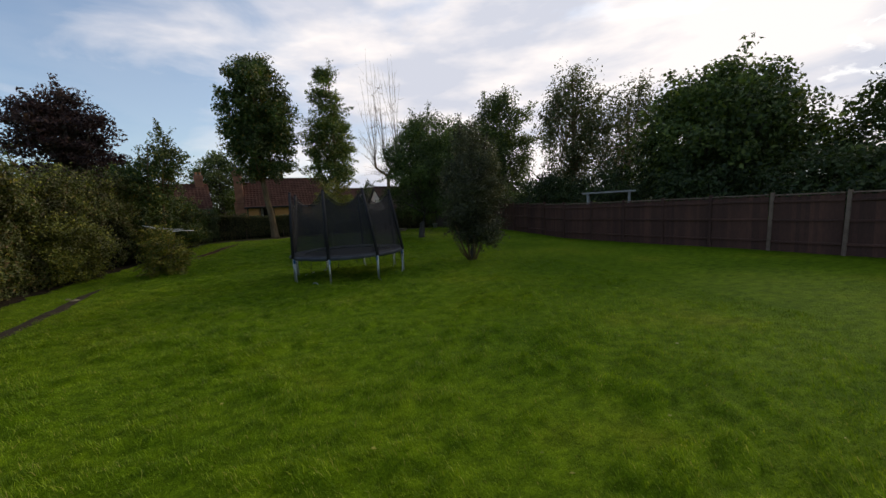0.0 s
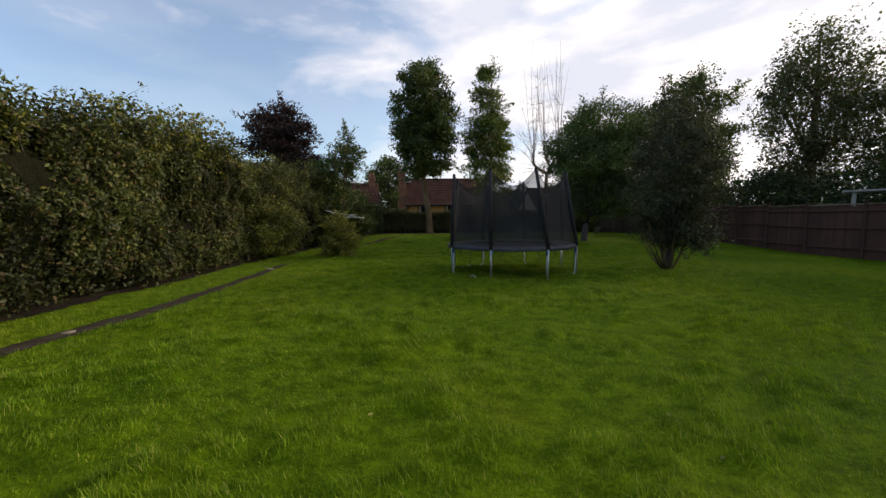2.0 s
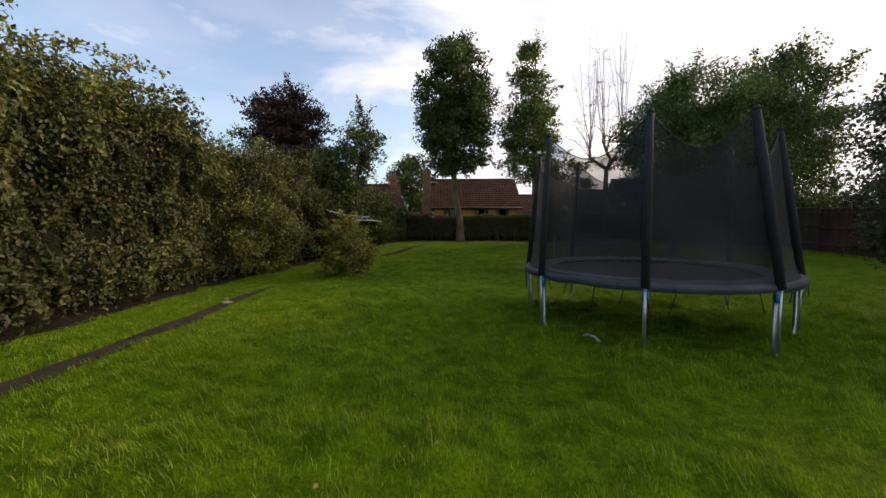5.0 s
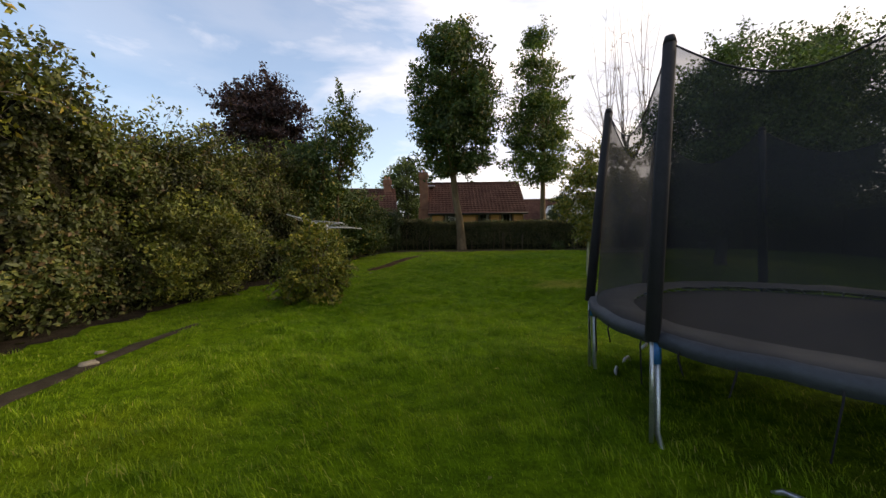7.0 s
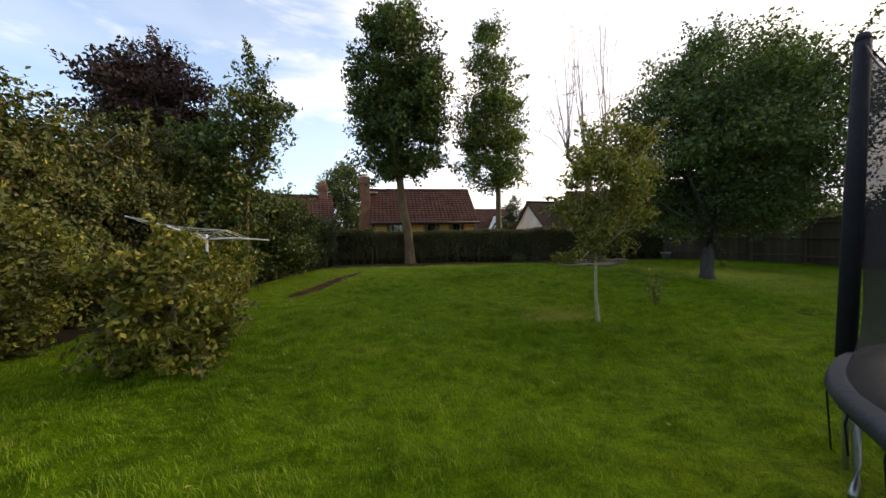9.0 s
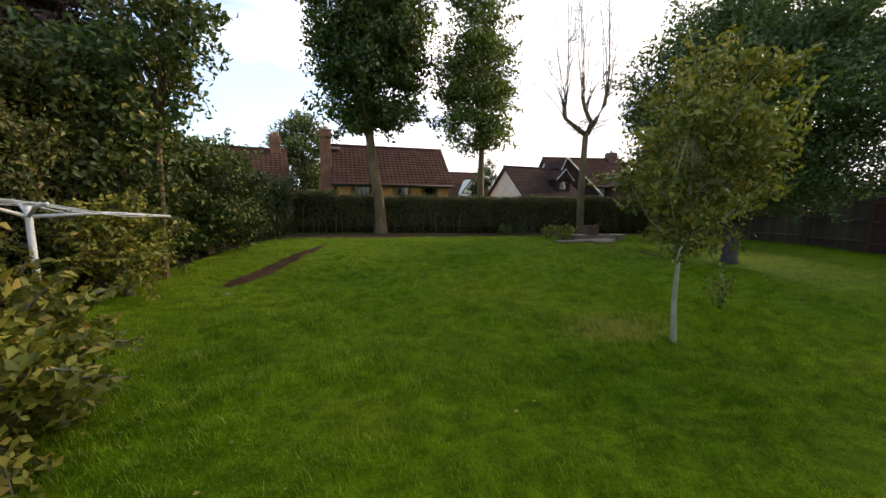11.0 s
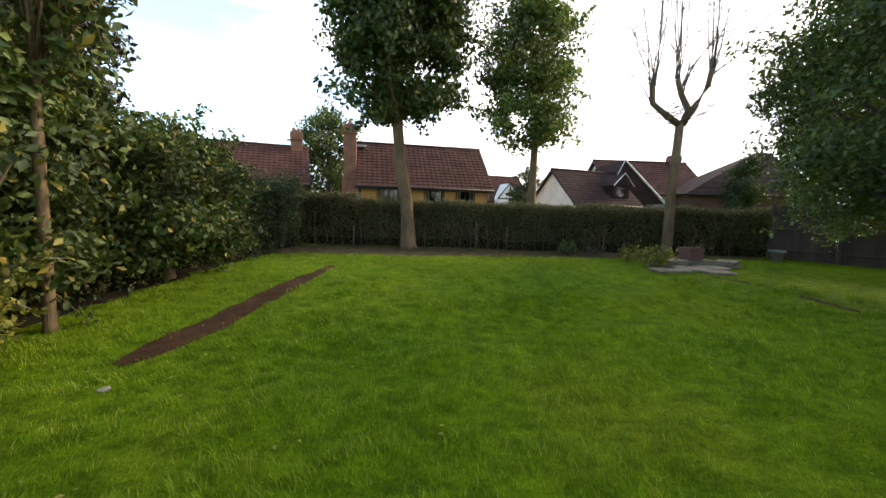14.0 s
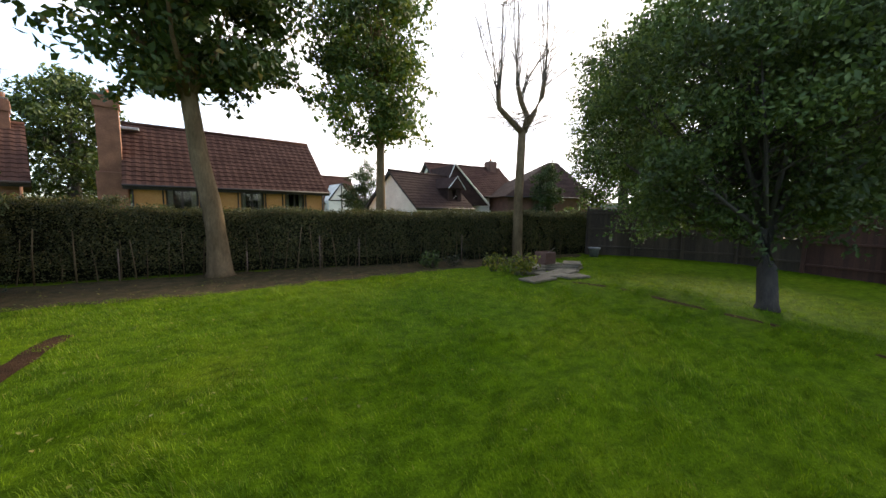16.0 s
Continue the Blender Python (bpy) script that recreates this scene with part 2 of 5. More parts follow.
M["glass"] = glass_material()
G = lambda *c: c
M["leaf_hedge"] = leaf_material("leaf_hedge", [(0, (0.032, 0.040, 0.013)), (0.5, (0.057, 0.071, 0.019)), (0.8, (0.096, 0.110, 0.026)), (0.93, (0.113, 0.065, 0.032)), (1, (0.193, 0.189, 0.042))], patch=0.9, patch_stops=((0.38, 0.5), (0.62, 1.45)))
M["leaf_yellow"] = leaf_material("leaf_yellow", [(0, (0.07, 0.085, 0.014)), (0.5, (0.16, 0.17, 0.026)), (0.88, (0.27, 0.24, 0.04)), (1, (0.36, 0.24, 0.06))], patch=1.3)
M["leaf_bramble"] = leaf_material("leaf_bramble", [(0, (0.045, 0.056, 0.014)), (0.5, (0.11, 0.125, 0.023)), (0.85, (0.19, 0.195, 0.034)), (1, (0.24, 0.2, 0.045))], patch=1.0, patch_stops=((0.38, 0.45), (0.62, 1.35)))
M["leaf_syc"] = leaf_material("leaf_syc", [(0, (0.03, 0.052, 0.014)), (0.65, (0.058, 0.086, 0.021)), (0.92, (0.098, 0.126, 0.03)), (1, (0.27, 0.2, 0.035))], patch=0.8, patch_stops=((0.36, 0.6), (0.64, 1.35)))
M["leaf_dark"] = leaf_material("leaf_dark", [(0, (0.018, 0.034, 0.012)), (0.6, (0.034, 0.054, 0.017)), (1, (0.066, 0.090, 0.030))], patch=0.8)
M["leaf_shrub"] = leaf_material("leaf_shrub", [(0, (0.032, 0.037, 0.021)), (0.6, (0.057, 0.063, 0.034)), (1, (0.103, 0.103, 0.052))], patch=0.9, patch_stops=((0.36, 0.6), (0.64, 1.35)))
M["leaf_apple"] = leaf_material("leaf_apple", [(0, (0.037, 0.062, 0.017)), (0.6, (0.066, 0.101, 0.026)), (1, (0.129, 0.163, 0.046))], patch=0.55, patch_stops=((0.36, 0.6), (0.64, 1.35)))
M["leaf_tall"] = leaf_material("leaf_tall", [(0, (0.028, 0.052, 0.014)), (0.7, (0.057, 0.086, 0.021)), (0.93, (0.101, 0.115, 0.023)), (1, (0.215, 0.149, 0.034))], patch=0.4, patch_stops=((0.36, 0.6), (0.64, 1.35)))
M["leaf_pop"] = leaf_material("leaf_pop", [(0, (0.045, 0.08, 0.018)), (0.7, (0.08, 0.12, 0.028)), (1, (0.2, 0.2, 0.04))], patch=0.4, patch_stops=((0.36, 0.6), (0.64, 1.35)))
M["leaf_purple"] = leaf_material("leaf_purple", [(0, (0.018, 0.010, 0.013)), (0.7, (0.045, 0.02, 0.022)), (1, (0.09, 0.045, 0.035))], patch=0.5)
M["leaf_oak"] = leaf_material("leaf_oak", [(0, (0.029, 0.049, 0.013)), (0.6, (0.057, 0.085, 0.019)), (1, (0.129, 0.156, 0.033))], patch=0.25, patch_stops=((0.36, 0.6), (0.64, 1.35)))
M["leaf_birch"] = leaf_material("leaf_birch", [(0, (0.050, 0.062, 0.027)), (0.7, (0.094, 0.110, 0.044)), (1, (0.175, 0.150, 0.075))], patch=0.3)
M["leaf_privet"] = leaf_material("leaf_privet", [(0, (0.045, 0.049, 0.019)), (0.5, (0.078, 0.076, 0.030)), (0.85, (0.120, 0.115, 0.041)), (1, (0.213, 0.149, 0.068))], patch=1.0)


# ---------- mesh helpers ----------
def mesh_object(name, verts, faces, mat, parent=None, label="", smooth=False, mats=None, index=None):
    me = bpy.data.meshes.new(name)
    me.from_pydata([tuple(v) for v in verts], [], [tuple(f) for f in faces])
    for mm in mats or [mat]:
        me.materials.append(mm)
    if index is not None:
        me.polygons.foreach_set("material_index", index)
    if smooth:
        me.polygons.foreach_set("use_smooth", [True] * len(me.polygons))
    me.update()
    ob = new(name, me)
    ob.parent = parent
    if label:
        ob["label"] = label
    return ob


def fast_mesh(name, v, f, mat, parent=None):
    """v: (n, 3) array; f: (m, k) array of corner indices, all faces with k corners."""
    me = bpy.data.meshes.new(name)
    k = f.shape[1]
    me.vertices.add(len(v))
    me.vertices.foreach_set("co", np.asarray(v, np.float32).ravel())
    me.loops.add(f.size)
    me.loops.foreach_set("vertex_index", f.ravel().astype(np.int32))
    me.polygons.add(len(f))
    me.polygons.foreach_set("loop_start", np.arange(0, f.size, k, dtype=np.int32))
    me.update(calc_edges=True)
    me.materials.append(mat)
    ob = new(name, me)
    ob.parent = parent
    return ob


def part(name, bm, mat, parent=None, label=""):
    me = bpy.data.meshes.new(name)
    bm.to_mesh(me)
    bm.free()
    me.materials.append(mat)
    ob = new(name, me)
    ob.parent = parent
    if label:
        ob["label"] = label
    return ob


def thing(name, label, category, at=(0, 0, 0), turn=0.0, group="", kind=""):
    e = new(name)
    e.matrix_basis = pose(*at, 0, 0, turn)
    return tagged(e, label, category, group, kind)


def box_bm(x0, x1, y0, y1, z0, z1, bevel=0.0):
    bm = bmesh.new()
    bmesh.ops.create_cube(bm, size=1)
    for v in bm.verts:
        v.co = ((x0 + x1) / 2 + v.co.x * (x1 - x0), (y0 + y1) / 2 + v.co.y * (y1 - y0), (z0 + z1) / 2 + v.co.z * (z1 - z0))
    if bevel:
        bmesh.ops.bevel(bm, geom=bm.edges[:], offset=bevel, segments=1, affect="EDGES")
    return bm


def tube_data(pts, radii, sides=8):
    """Vertices and quads of a tapering tube along the points."""
    pts = [Vector(p) for p in pts]
    vs, fs = [], []
    for i, p in enumerate(pts):
        d = (pts[min(i + 1, len(pts) - 1)] - pts[max(i - 1, 0)]).normalized()
        a = d.cross(Vector((0, 0, 1)) if abs(d.z) < 0.9 else Vector((1, 0, 0))).normalized()
        b = d.cross(a)
        for k in range(sides):
            g = 2 * math.pi * k / sides
            vs.append(p + (a * math.cos(g) + b * math.sin(g)) * radii[i])
    for i in range(len(pts) - 1):
        for k in range(sides):
            a, b = i * sides + k, i * sides + (k + 1) % sides
            fs.append((a, b, b + sides, a + sides))
    n = len(vs)
    vs += [pts[0], pts[-1]]
    e = (len(pts) - 1) * sides
    fs += [(n, (k + 1) % sides, k, k) for k in range(sides)]
    fs += [(n + 1, e + k, e + (k + 1) % sides, e + (k + 1) % sides) for k in range(sides)]
    return vs, [tuple(dict.fromkeys(f)) for f in fs]


def tubes(name, runs, mat, parent=None, label="", sides=8, smooth=True):
    vs, fs = [], []
    for pts, radii in runs:
        r = radii if isinstance(radii, (list, tuple)) else [radii] * len(pts)
        v, f = tube_data(pts, r, sides)
        o = len(vs)
        vs += v
        fs += [tuple(i + o for i in q) for q in f]
    return mesh_object(name, vs, fs, mat, parent, label, smooth)


rng = np.random.default_rng(7)


def leaf_arrays(p, size, out=None, outward=0.5, aspect=0.55, fold=0.25):
    """Folded four-cornered leaves at the points p: arrays of vertices and triangles."""
    n = len(p)
    d = rng.normal(size=(n, 3))
    if out is not None:
        d = d * (1 - outward) + out * outward * 1.6
    d[:, 2] -= 0.15
    d /= np.linalg.norm(d, axis=1)[:, None] + 1e-9
    s = rng.normal(size=(n, 3))
    s -= (s * d).sum(1)[:, None] * d
    s /= np.linalg.norm(s, axis=1)[:, None] + 1e-9
    u = np.cross(d, s)
    L = size * rng.uniform(0.6, 1.35, n)[:, None]
    W = L * aspect * 0.5
    # the leaf lies along s, its blade to both sides of it
    a, b = p - s * L * 0.5, p + s * L * 0.5
    m = p + s * L * 0.05
    c, e = m + u * W + d * W * fold * 2, m - u * W + d * W * fold * 2
    v = np.stack([a, c, b, e], 1).reshape(-1, 3)
    i = np.arange(n)[:, None] * 4
    f = np.concatenate([i + [0, 1, 2], i + [0, 2, 3]], 1).reshape(-1, 3)
    return v, f


def gz(x, y):
    """Height of the ground."""
    def s(t):
        t = np.clip(t, 0, 1)
        return t * t * (3 - 2 * t)
    return 0.44 * s((y - 14) / 13) * (1 - 0.3 * s((x - 3) / 3) * (1 - s((y - 23) / 5)))


# ---------- ground ----------
def value_noise(x, y, cell, seed):
    """Smooth noise from 0 to 1 at the places x, y, with lumps about one cell wide."""
    table = np.random.default_rng(seed).random((257, 257))
    u, v = (x + 60) / cell, (y + 60) / cell
    i, j = np.floor(u).astype(int), np.floor(v).astype(int)
    fu, fv = u - i, v - j
    fu, fv = fu * fu * (3 - 2 * fu), fv * fv * (3 - 2 * fv)
    i, j, i1, j1 = i % 256, j % 256, (i + 1) % 256, (j + 1) % 256
    return (table[i, j] * (1 - fu) + table[i1, j] * fu) * (1 - fv) + (table[i, j1] * (1 - fu) + table[i1, j1] * fu) * fv


def tussock(x, y):
    """Tussocks of the lawn from -1 to 1, drawn out across the lean of the grass."""
    p, q = 0.8 * x + 0.6 * y, 0.8 * y - 0.6 * x
    t = 0.62 * value_noise(p, q * 1.7, 0.5, 5) + 0.38 * value_noise(p, q * 1.4, 0.17, 6)
    return np.clip((t - 0.5) * 3.2, -1, 1)


def relief(x, y):
    """How high the tussocks lift the turf; it dies away towards the strips of earth and the borders."""
    left = np.interp(y, [0, 6.5, 10.4, 13.5, 17, 20, 25], [-4.9, -5.0, -5.6, -6.3, -6.6, -5.9, -5.5])
    fade = np.clip((x - left) / 0.6, 0, 1) * np.clip((5.4 - x) / 1.2, 0, 1) * np.clip((25.0 - y) / 1.5, 0, 1) * np.clip((y + 0.9) / 0.6, 0, 1)
    return 0.08 * fade * np.maximum(tussock(x, y) + 0.25, 0)


def build_ground():
    xs = np.unique(np.concatenate([np.linspace(-600, -24, 10), np.arange(-24, 24.1, 0.8), np.arange(-6.6, 5.5, 0.11), np.linspace(24, 600, 10)]))
    ys = np.unique(np.concatenate([np.linspace(-600, -8, 10), np.arange(-8, 48.1, 0.8), np.arange(-1.0, 25.1, 0.11), np.linspace(48, 900, 12)]))
    X, Y = np.meshgrid(xs, ys)
    bump = 0.018 * np.sin(X * 1.3 + 0.6 * Y) * np.sin(Y * 0.9 - 0.3 * X)
    Z = gz(X, Y) + np.where((abs(X) < 22) & (Y > -8) & (Y < 40), bump, 0) + relief(X, Y)
    v = np.stack([X, Y, Z], -1).reshape(-1, 3)
    w = len(xs)
    i = (np.arange(len(ys) - 1)[:, None] * w + np.arange(w - 1)).ravel()
    ob = fast_mesh("ground", v, np.stack([i, i + 1, i + w + 1, i + w], 1), M["lawn"])
    return tagged(ob, "rough green lawn with uneven grass and mossy patches", "lawn", kind="structure")


def zg(x, y):
    return float(gz(x, y)) + 0.018 * math.sin(x * 1.3 + 0.6 * y) * math.sin(y * 0.9 - 0.3 * x)


build_ground()


def strip(name, line, width, mat, label, lift=0.022, rag=0.09, kind="structure", category="path"):
    """A thin ragged strip of earth or stone lying along a line on the lawn."""
    vs, fs, k = [], [], 0
    for (xa, ya, wa), (xb, yb, wb) in zip(line, line[1:]):
        n = max(2, int(math.hypot(xb - xa, yb - ya) / 0.25))
        for j in range(n + (xb == line[-1][0] and yb == line[-1][1])):
            t = j / n
            x, y, w = xa + (xb - xa) * t, ya + (yb - ya) * t, width * (wa + (wb - wa) * t)
            d = Vector((xb - xa, yb - ya, 0)).normalized()
            s = Vector((d.y, -d.x, 0))
            for q in (-1, -0.45, 0.45, 1):
                e = q * w / 2 + (rag * (noise.noise(Vector((x * 2.1, y * 2.1, q * 5))) if abs(q) == 1 else 0))
                p = Vector((x, y, 0)) + s * e
                vs.append((p.x, p.y, zg(p.x, p.y) + (lift if abs(q) < 1 else lift * 0.4)))
            if k:
                o = 4 * k
                fs += [(o - 4 + c, o - 3 + c, o + 1 + c, o + c) for c in range(3)]
            k += 1
    return tagged(mesh_object(name, vs, fs, mat, smooth=True), label, category, kind=kind)


strip("path", [(-5.2, 0.5, 1), (-5.4, 6.5, 1), (-6.1, 10.4, 0.95), (-6.75, 12.4, 0.7), (-6.95, 13.5, 0.25)], 0.36, M["paving"], "narrow sunken strip of worn dark paving beside the side hedge")
strip("path", [(-6.6, 20.05, 0.35), (-6.5, 20.5, 1), (-6.35, 21.2, 1), (-6.25, 22.4, 0.95), (-6.15, 23.6, 0.8), (-6.0, 25.2, 0.35)], 0.5, M["soil"], "bare strip of dark earth and buried paving in the lawn", category="path")
strip("path", [(3.1, 25.1, 0.8), (3.6, 24.4, 1), (4.0, 21.5, 1), (3.6, 18.6, 0.8), (4.1, 17.0, 0.5)], 0.2, M["soil"], "thin dark sunken edging line in the lawn towards the paved corner", rag=0.05)
strip("border", [(-8.9, 28.1, 1.3), (-5.5, 28.3, 1.2), (-2.0, 28.6, 1.1), (0.5, 28.75, 0.9), (3.2, 28.8, 0.7), (7.6, 29.2, 0.3)], 2.1, M["litter"], "bare soil border under the back hedge with dead leaves", rag=0.3, category="border")
strip("border", [(-7.4, 1.0, 1), (-7.7, 7.0, 1), (-8.4, 10.5, 1), (-9.3, 15.0, 1), (-9.1, 19.0, 1), (-9.0, 29.5, 1)], 1.1, M["humus"], "dark earth under the overgrown side hedge", rag=0.4, category="border")


# ---------- hedges ----------
def hedge(name, line, thick, height, n_leaves, size, mat, label, rough=0.25, seed=0, open_base=0.0, wisps=0, wisp_mat=None, category="hedge", shoot=1.1):
    """An overgrown or clipped hedge along a line: stems, a near-black solid for the inner shade and a skin of leaves.
    height: a function of metres along.
    """
    top = thing(name, label, category)
    pts = [Vector((x, y, 0)) for x, y in line]
    lens = [(b - a).length for a, b in zip(pts, pts[1:])]
    total = sum(lens)

    def along(s):
        for a, b, ln in zip(pts, pts[1:], lens):
            if s <= ln or ln == lens[-1] and b is pts[-1]:
                d = (b - a) / ln
                return a + d * s, Vector((d.y, -d.x, 0))
            s -= ln

    nrm = [math.sin(seed * 1.7), math.cos(seed * 2.3)]

    def wob(s, z, side):
        return rough * (noise.noise(Vector((s * 0.55 + seed, z * 0.7, side * 3.1))) * 1.1 + 0.5 * noise.noise(Vector((s * 1.9, z * 1.9, seed + side))))

    # solid that blocks the view through, coloured near-black as the hedge's inner shade
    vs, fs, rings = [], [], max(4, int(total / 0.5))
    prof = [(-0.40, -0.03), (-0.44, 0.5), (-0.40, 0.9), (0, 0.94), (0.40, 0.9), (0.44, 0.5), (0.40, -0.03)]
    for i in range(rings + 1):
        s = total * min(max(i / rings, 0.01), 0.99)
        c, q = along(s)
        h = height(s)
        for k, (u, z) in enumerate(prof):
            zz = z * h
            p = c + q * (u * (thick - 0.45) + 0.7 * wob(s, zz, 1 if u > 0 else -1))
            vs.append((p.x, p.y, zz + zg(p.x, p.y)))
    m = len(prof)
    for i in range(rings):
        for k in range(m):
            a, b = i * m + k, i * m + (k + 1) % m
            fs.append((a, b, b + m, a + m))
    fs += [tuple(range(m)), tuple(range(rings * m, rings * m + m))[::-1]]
    mesh_object("inside", vs, fs, M["inner_shade"], top, "near-black solid standing in for the shade inside the hedge")
    # leaves
    P, N = [], []
    for _ in range(n_leaves):
        s = random.random() * total
        c, q = along(s)
        h = height(s)
        r = random.random()
        if r < 0.68:
            u, z = 0.5, max(open_base * random.random(), random.random() ** 0.9) * h
            nn = q
        elif r < 0.74:
            u, z, nn = -0.5, random.random() * h, -q
        else:
            u, z, nn = random.uniform(-0.5, 0.5), h, Vector((0, 0, 1))
        if z < 0.3 and r < 0.68 and random.random() < 0.6:
            continue
        w = wob(s, z, 1 if u > 0 else -1)
        if r < 0.74 and z > h * 0.85:
            u *= 1 - 0.25 * (z / h - 0.85) / 0.15
        depth = -abs(random.gauss(0, 0.11))
        p = c + q * (u * thick + w) + nn * depth + Vector((0, 0, z))
        if r >= 0.74:
            p.z += rough * 0.9 * noise.noise(Vector((s * 1.1, u * 2, seed + 9))) + (rough * random.random() ** 3)
        p.z += zg(p.x, p.y)
        if noise.noise(Vector((s * 2.3, z * 2.3, seed + u))) < -0.32:
            p -= nn * 0.15
        P.append(p)
        N.append(nn)
    v, f = leaf_arrays(np.array(P), size, np.array(N), 0.42)
    fast_mesh("leaves", v, f, mat, top)
    if wisps:
        runs, P = [], []
        for _ in range(wisps):
            s = random.random() * total
            c, q = along(s)
            h = height(s)
            b = c + q * random.uniform(-0.3, 0.45) * thick + Vector((0, 0, h * random.uniform(0.75, 0.98)))
            d = Vector((random.uniform(-0.5, 0.5), random.uniform(-0.5, 0.5), 1)) + q * random.uniform(-0.1, 0.7)
            L = random.uniform(0.4, shoot)
            run = [b + d * L * t + Vector((0, 0, -0.35 * L * t * t)) for t in (0, 0.33, 0.66, 1)]
            runs.append((run, [0.008, 0.006, 0.005, 0.003]))
            for _ in range(34):
                t = random.random() ** 0.7
                p = b + d * L * t + Vector((0, 0, -0.35 * L * t * t))
                P.append(p + Vector([random.gauss(0, 0.07) for _ in range(3)]))
        tagged(tubes("twig_mass", runs, M["twig"], top, sides=4), kind="stuff")
        v, f = leaf_arrays(np.array(P), size * 0.95)
        fast_mesh("shoot_leaves", v, f, wisp_mat or mat, top)
    return top


def stems(parent, spots, mat=None):
    """Bare upright stems that show in a hedge's thin foot."""
    runs = []
    for x, y, h, r in spots:
        z = zg(x, y)
        a, b = random.uniform(-0.15, 0.15), random.uniform(-0.08, 0.08)
        runs.append(([(x, y, z - 0.02), (x + a * 0.5, y + b, z + h * 0.5), (x + a, y + b * 0.4, z + h)], [r, r * 0.85, r * 0.6]))
    tagged(tubes("woody_growth", runs, mat or M["bark"], parent, sides=6), kind="stuff")


def side_height(s):
    y = 0.5 + s
    base = float(np.interp(y, [0, 8, 10, 12.5, 15, 20], [3.0, 3.45, 3.9, 3.7, 3.5, 3.5])) + 0.3 * noise.noise(Vector((y * 0.45, 3, 1)))
    return base + 0.12 * math.sin(y * 1.7)


left = hedge("hedge", [(-7.9, 0.5), (-8.2, 6.5), (-9.1, 10.5), (-9.9, 14.8), (-9.9, 20.0)], 1.9, side_height, 115000, 0.095, M["leaf_hedge"], "tall overgrown mixed garden hedge with brambles and pale shoots", 0.62, 1, 0.1, 430, M["leaf_bramble"], shoot=1.5)
hedge("hedge", [(-9.5, 19.0), (-9.45, 25.5)], 1.8, lambda s: 2.6 + 0.2 * math.sin(s * 2), 16000, 0.085, M["leaf_hedge"], "overgrown hedge of mixed dark shrubs behind the young sycamore", 0.4, 2, 0.1, 20)
hedge("hedge", [(-9.3, 25.0), (-9.0, 28.9)], 1.9, lambda s: 2.15 + 0.15 * math.sin(s * 2), 14000, 0.07, M["leaf_dark"], "dense dark green laurel hedge", 0.3, 3, 0.0)
back = hedge("hedge", [(-9.6, 30.2), (-4.5, 30.25), (1.0, 29.85), (8.5, 29.7)], 1.1, lambda s: 1.66 + (0.25 if s < 3 else 0) + 0.03 * math.sin(s * 2.2), 110000, 0.052, M["leaf_privet"], "clipped brown-green privet hedge, thin and woody at its foot", 0.10, 4, 0.0)
stems(back, [(-9 + i * 0.33 + random.uniform(-0.1, 0.1), 29.72 - 0.025 * i * 0.33 + random.uniform(-0.06, 0.05), random.uniform(0.6, 1.25), random.uniform(0.008, 0.02)) for i in range(49)])


# ---------- trees ----------
def crown_points(cx, cy, z0, z1, rx, ry, clumps, per, spread, profile, seed, shell=0.45, squash=0.7):
    """Clump centres and leaf points that fill an uneven crown. profile: relative radius at relative height."""
    g = np.random.default_rng(seed)
    C = []
    while len(C) < clumps:
        t = g.random()
        r = profile(t)
        if g.random() > r * r + 0.12:
            continue
        a, q = g.random() * 2 * math.pi, g.random() ** shell
        lump = 1 + 0.26 * noise.noise(Vector((math.cos(a) * 1.6 + seed, math.sin(a) * 1.6, t * 3.2)))
        C.append((cx + rx * r * q * lump * math.cos(a), cy + ry * r * q * lump * math.sin(a), z0 + (z1 - z0) * t))
    C = np.array(C)
    B = g.normal(size=(clumps * per, 3))
    B *= (g.random((clumps * per, 1)) ** 0.45) / np.linalg.norm(B, axis=1)[:, None]
    size = np.repeat(g.uniform(0.7, 1.35, (clumps, 1)), per, 0) * spread * 1.75
    P = np.repeat(C, per, 0) + B * size * [1, 1, squash]
    O = P - np.repeat(C, per, 0)
    O = O / (np.linalg.norm(O, axis=1)[:, None] + 1e-6)
    O[:, 2] += 0.3
    return C, P, O


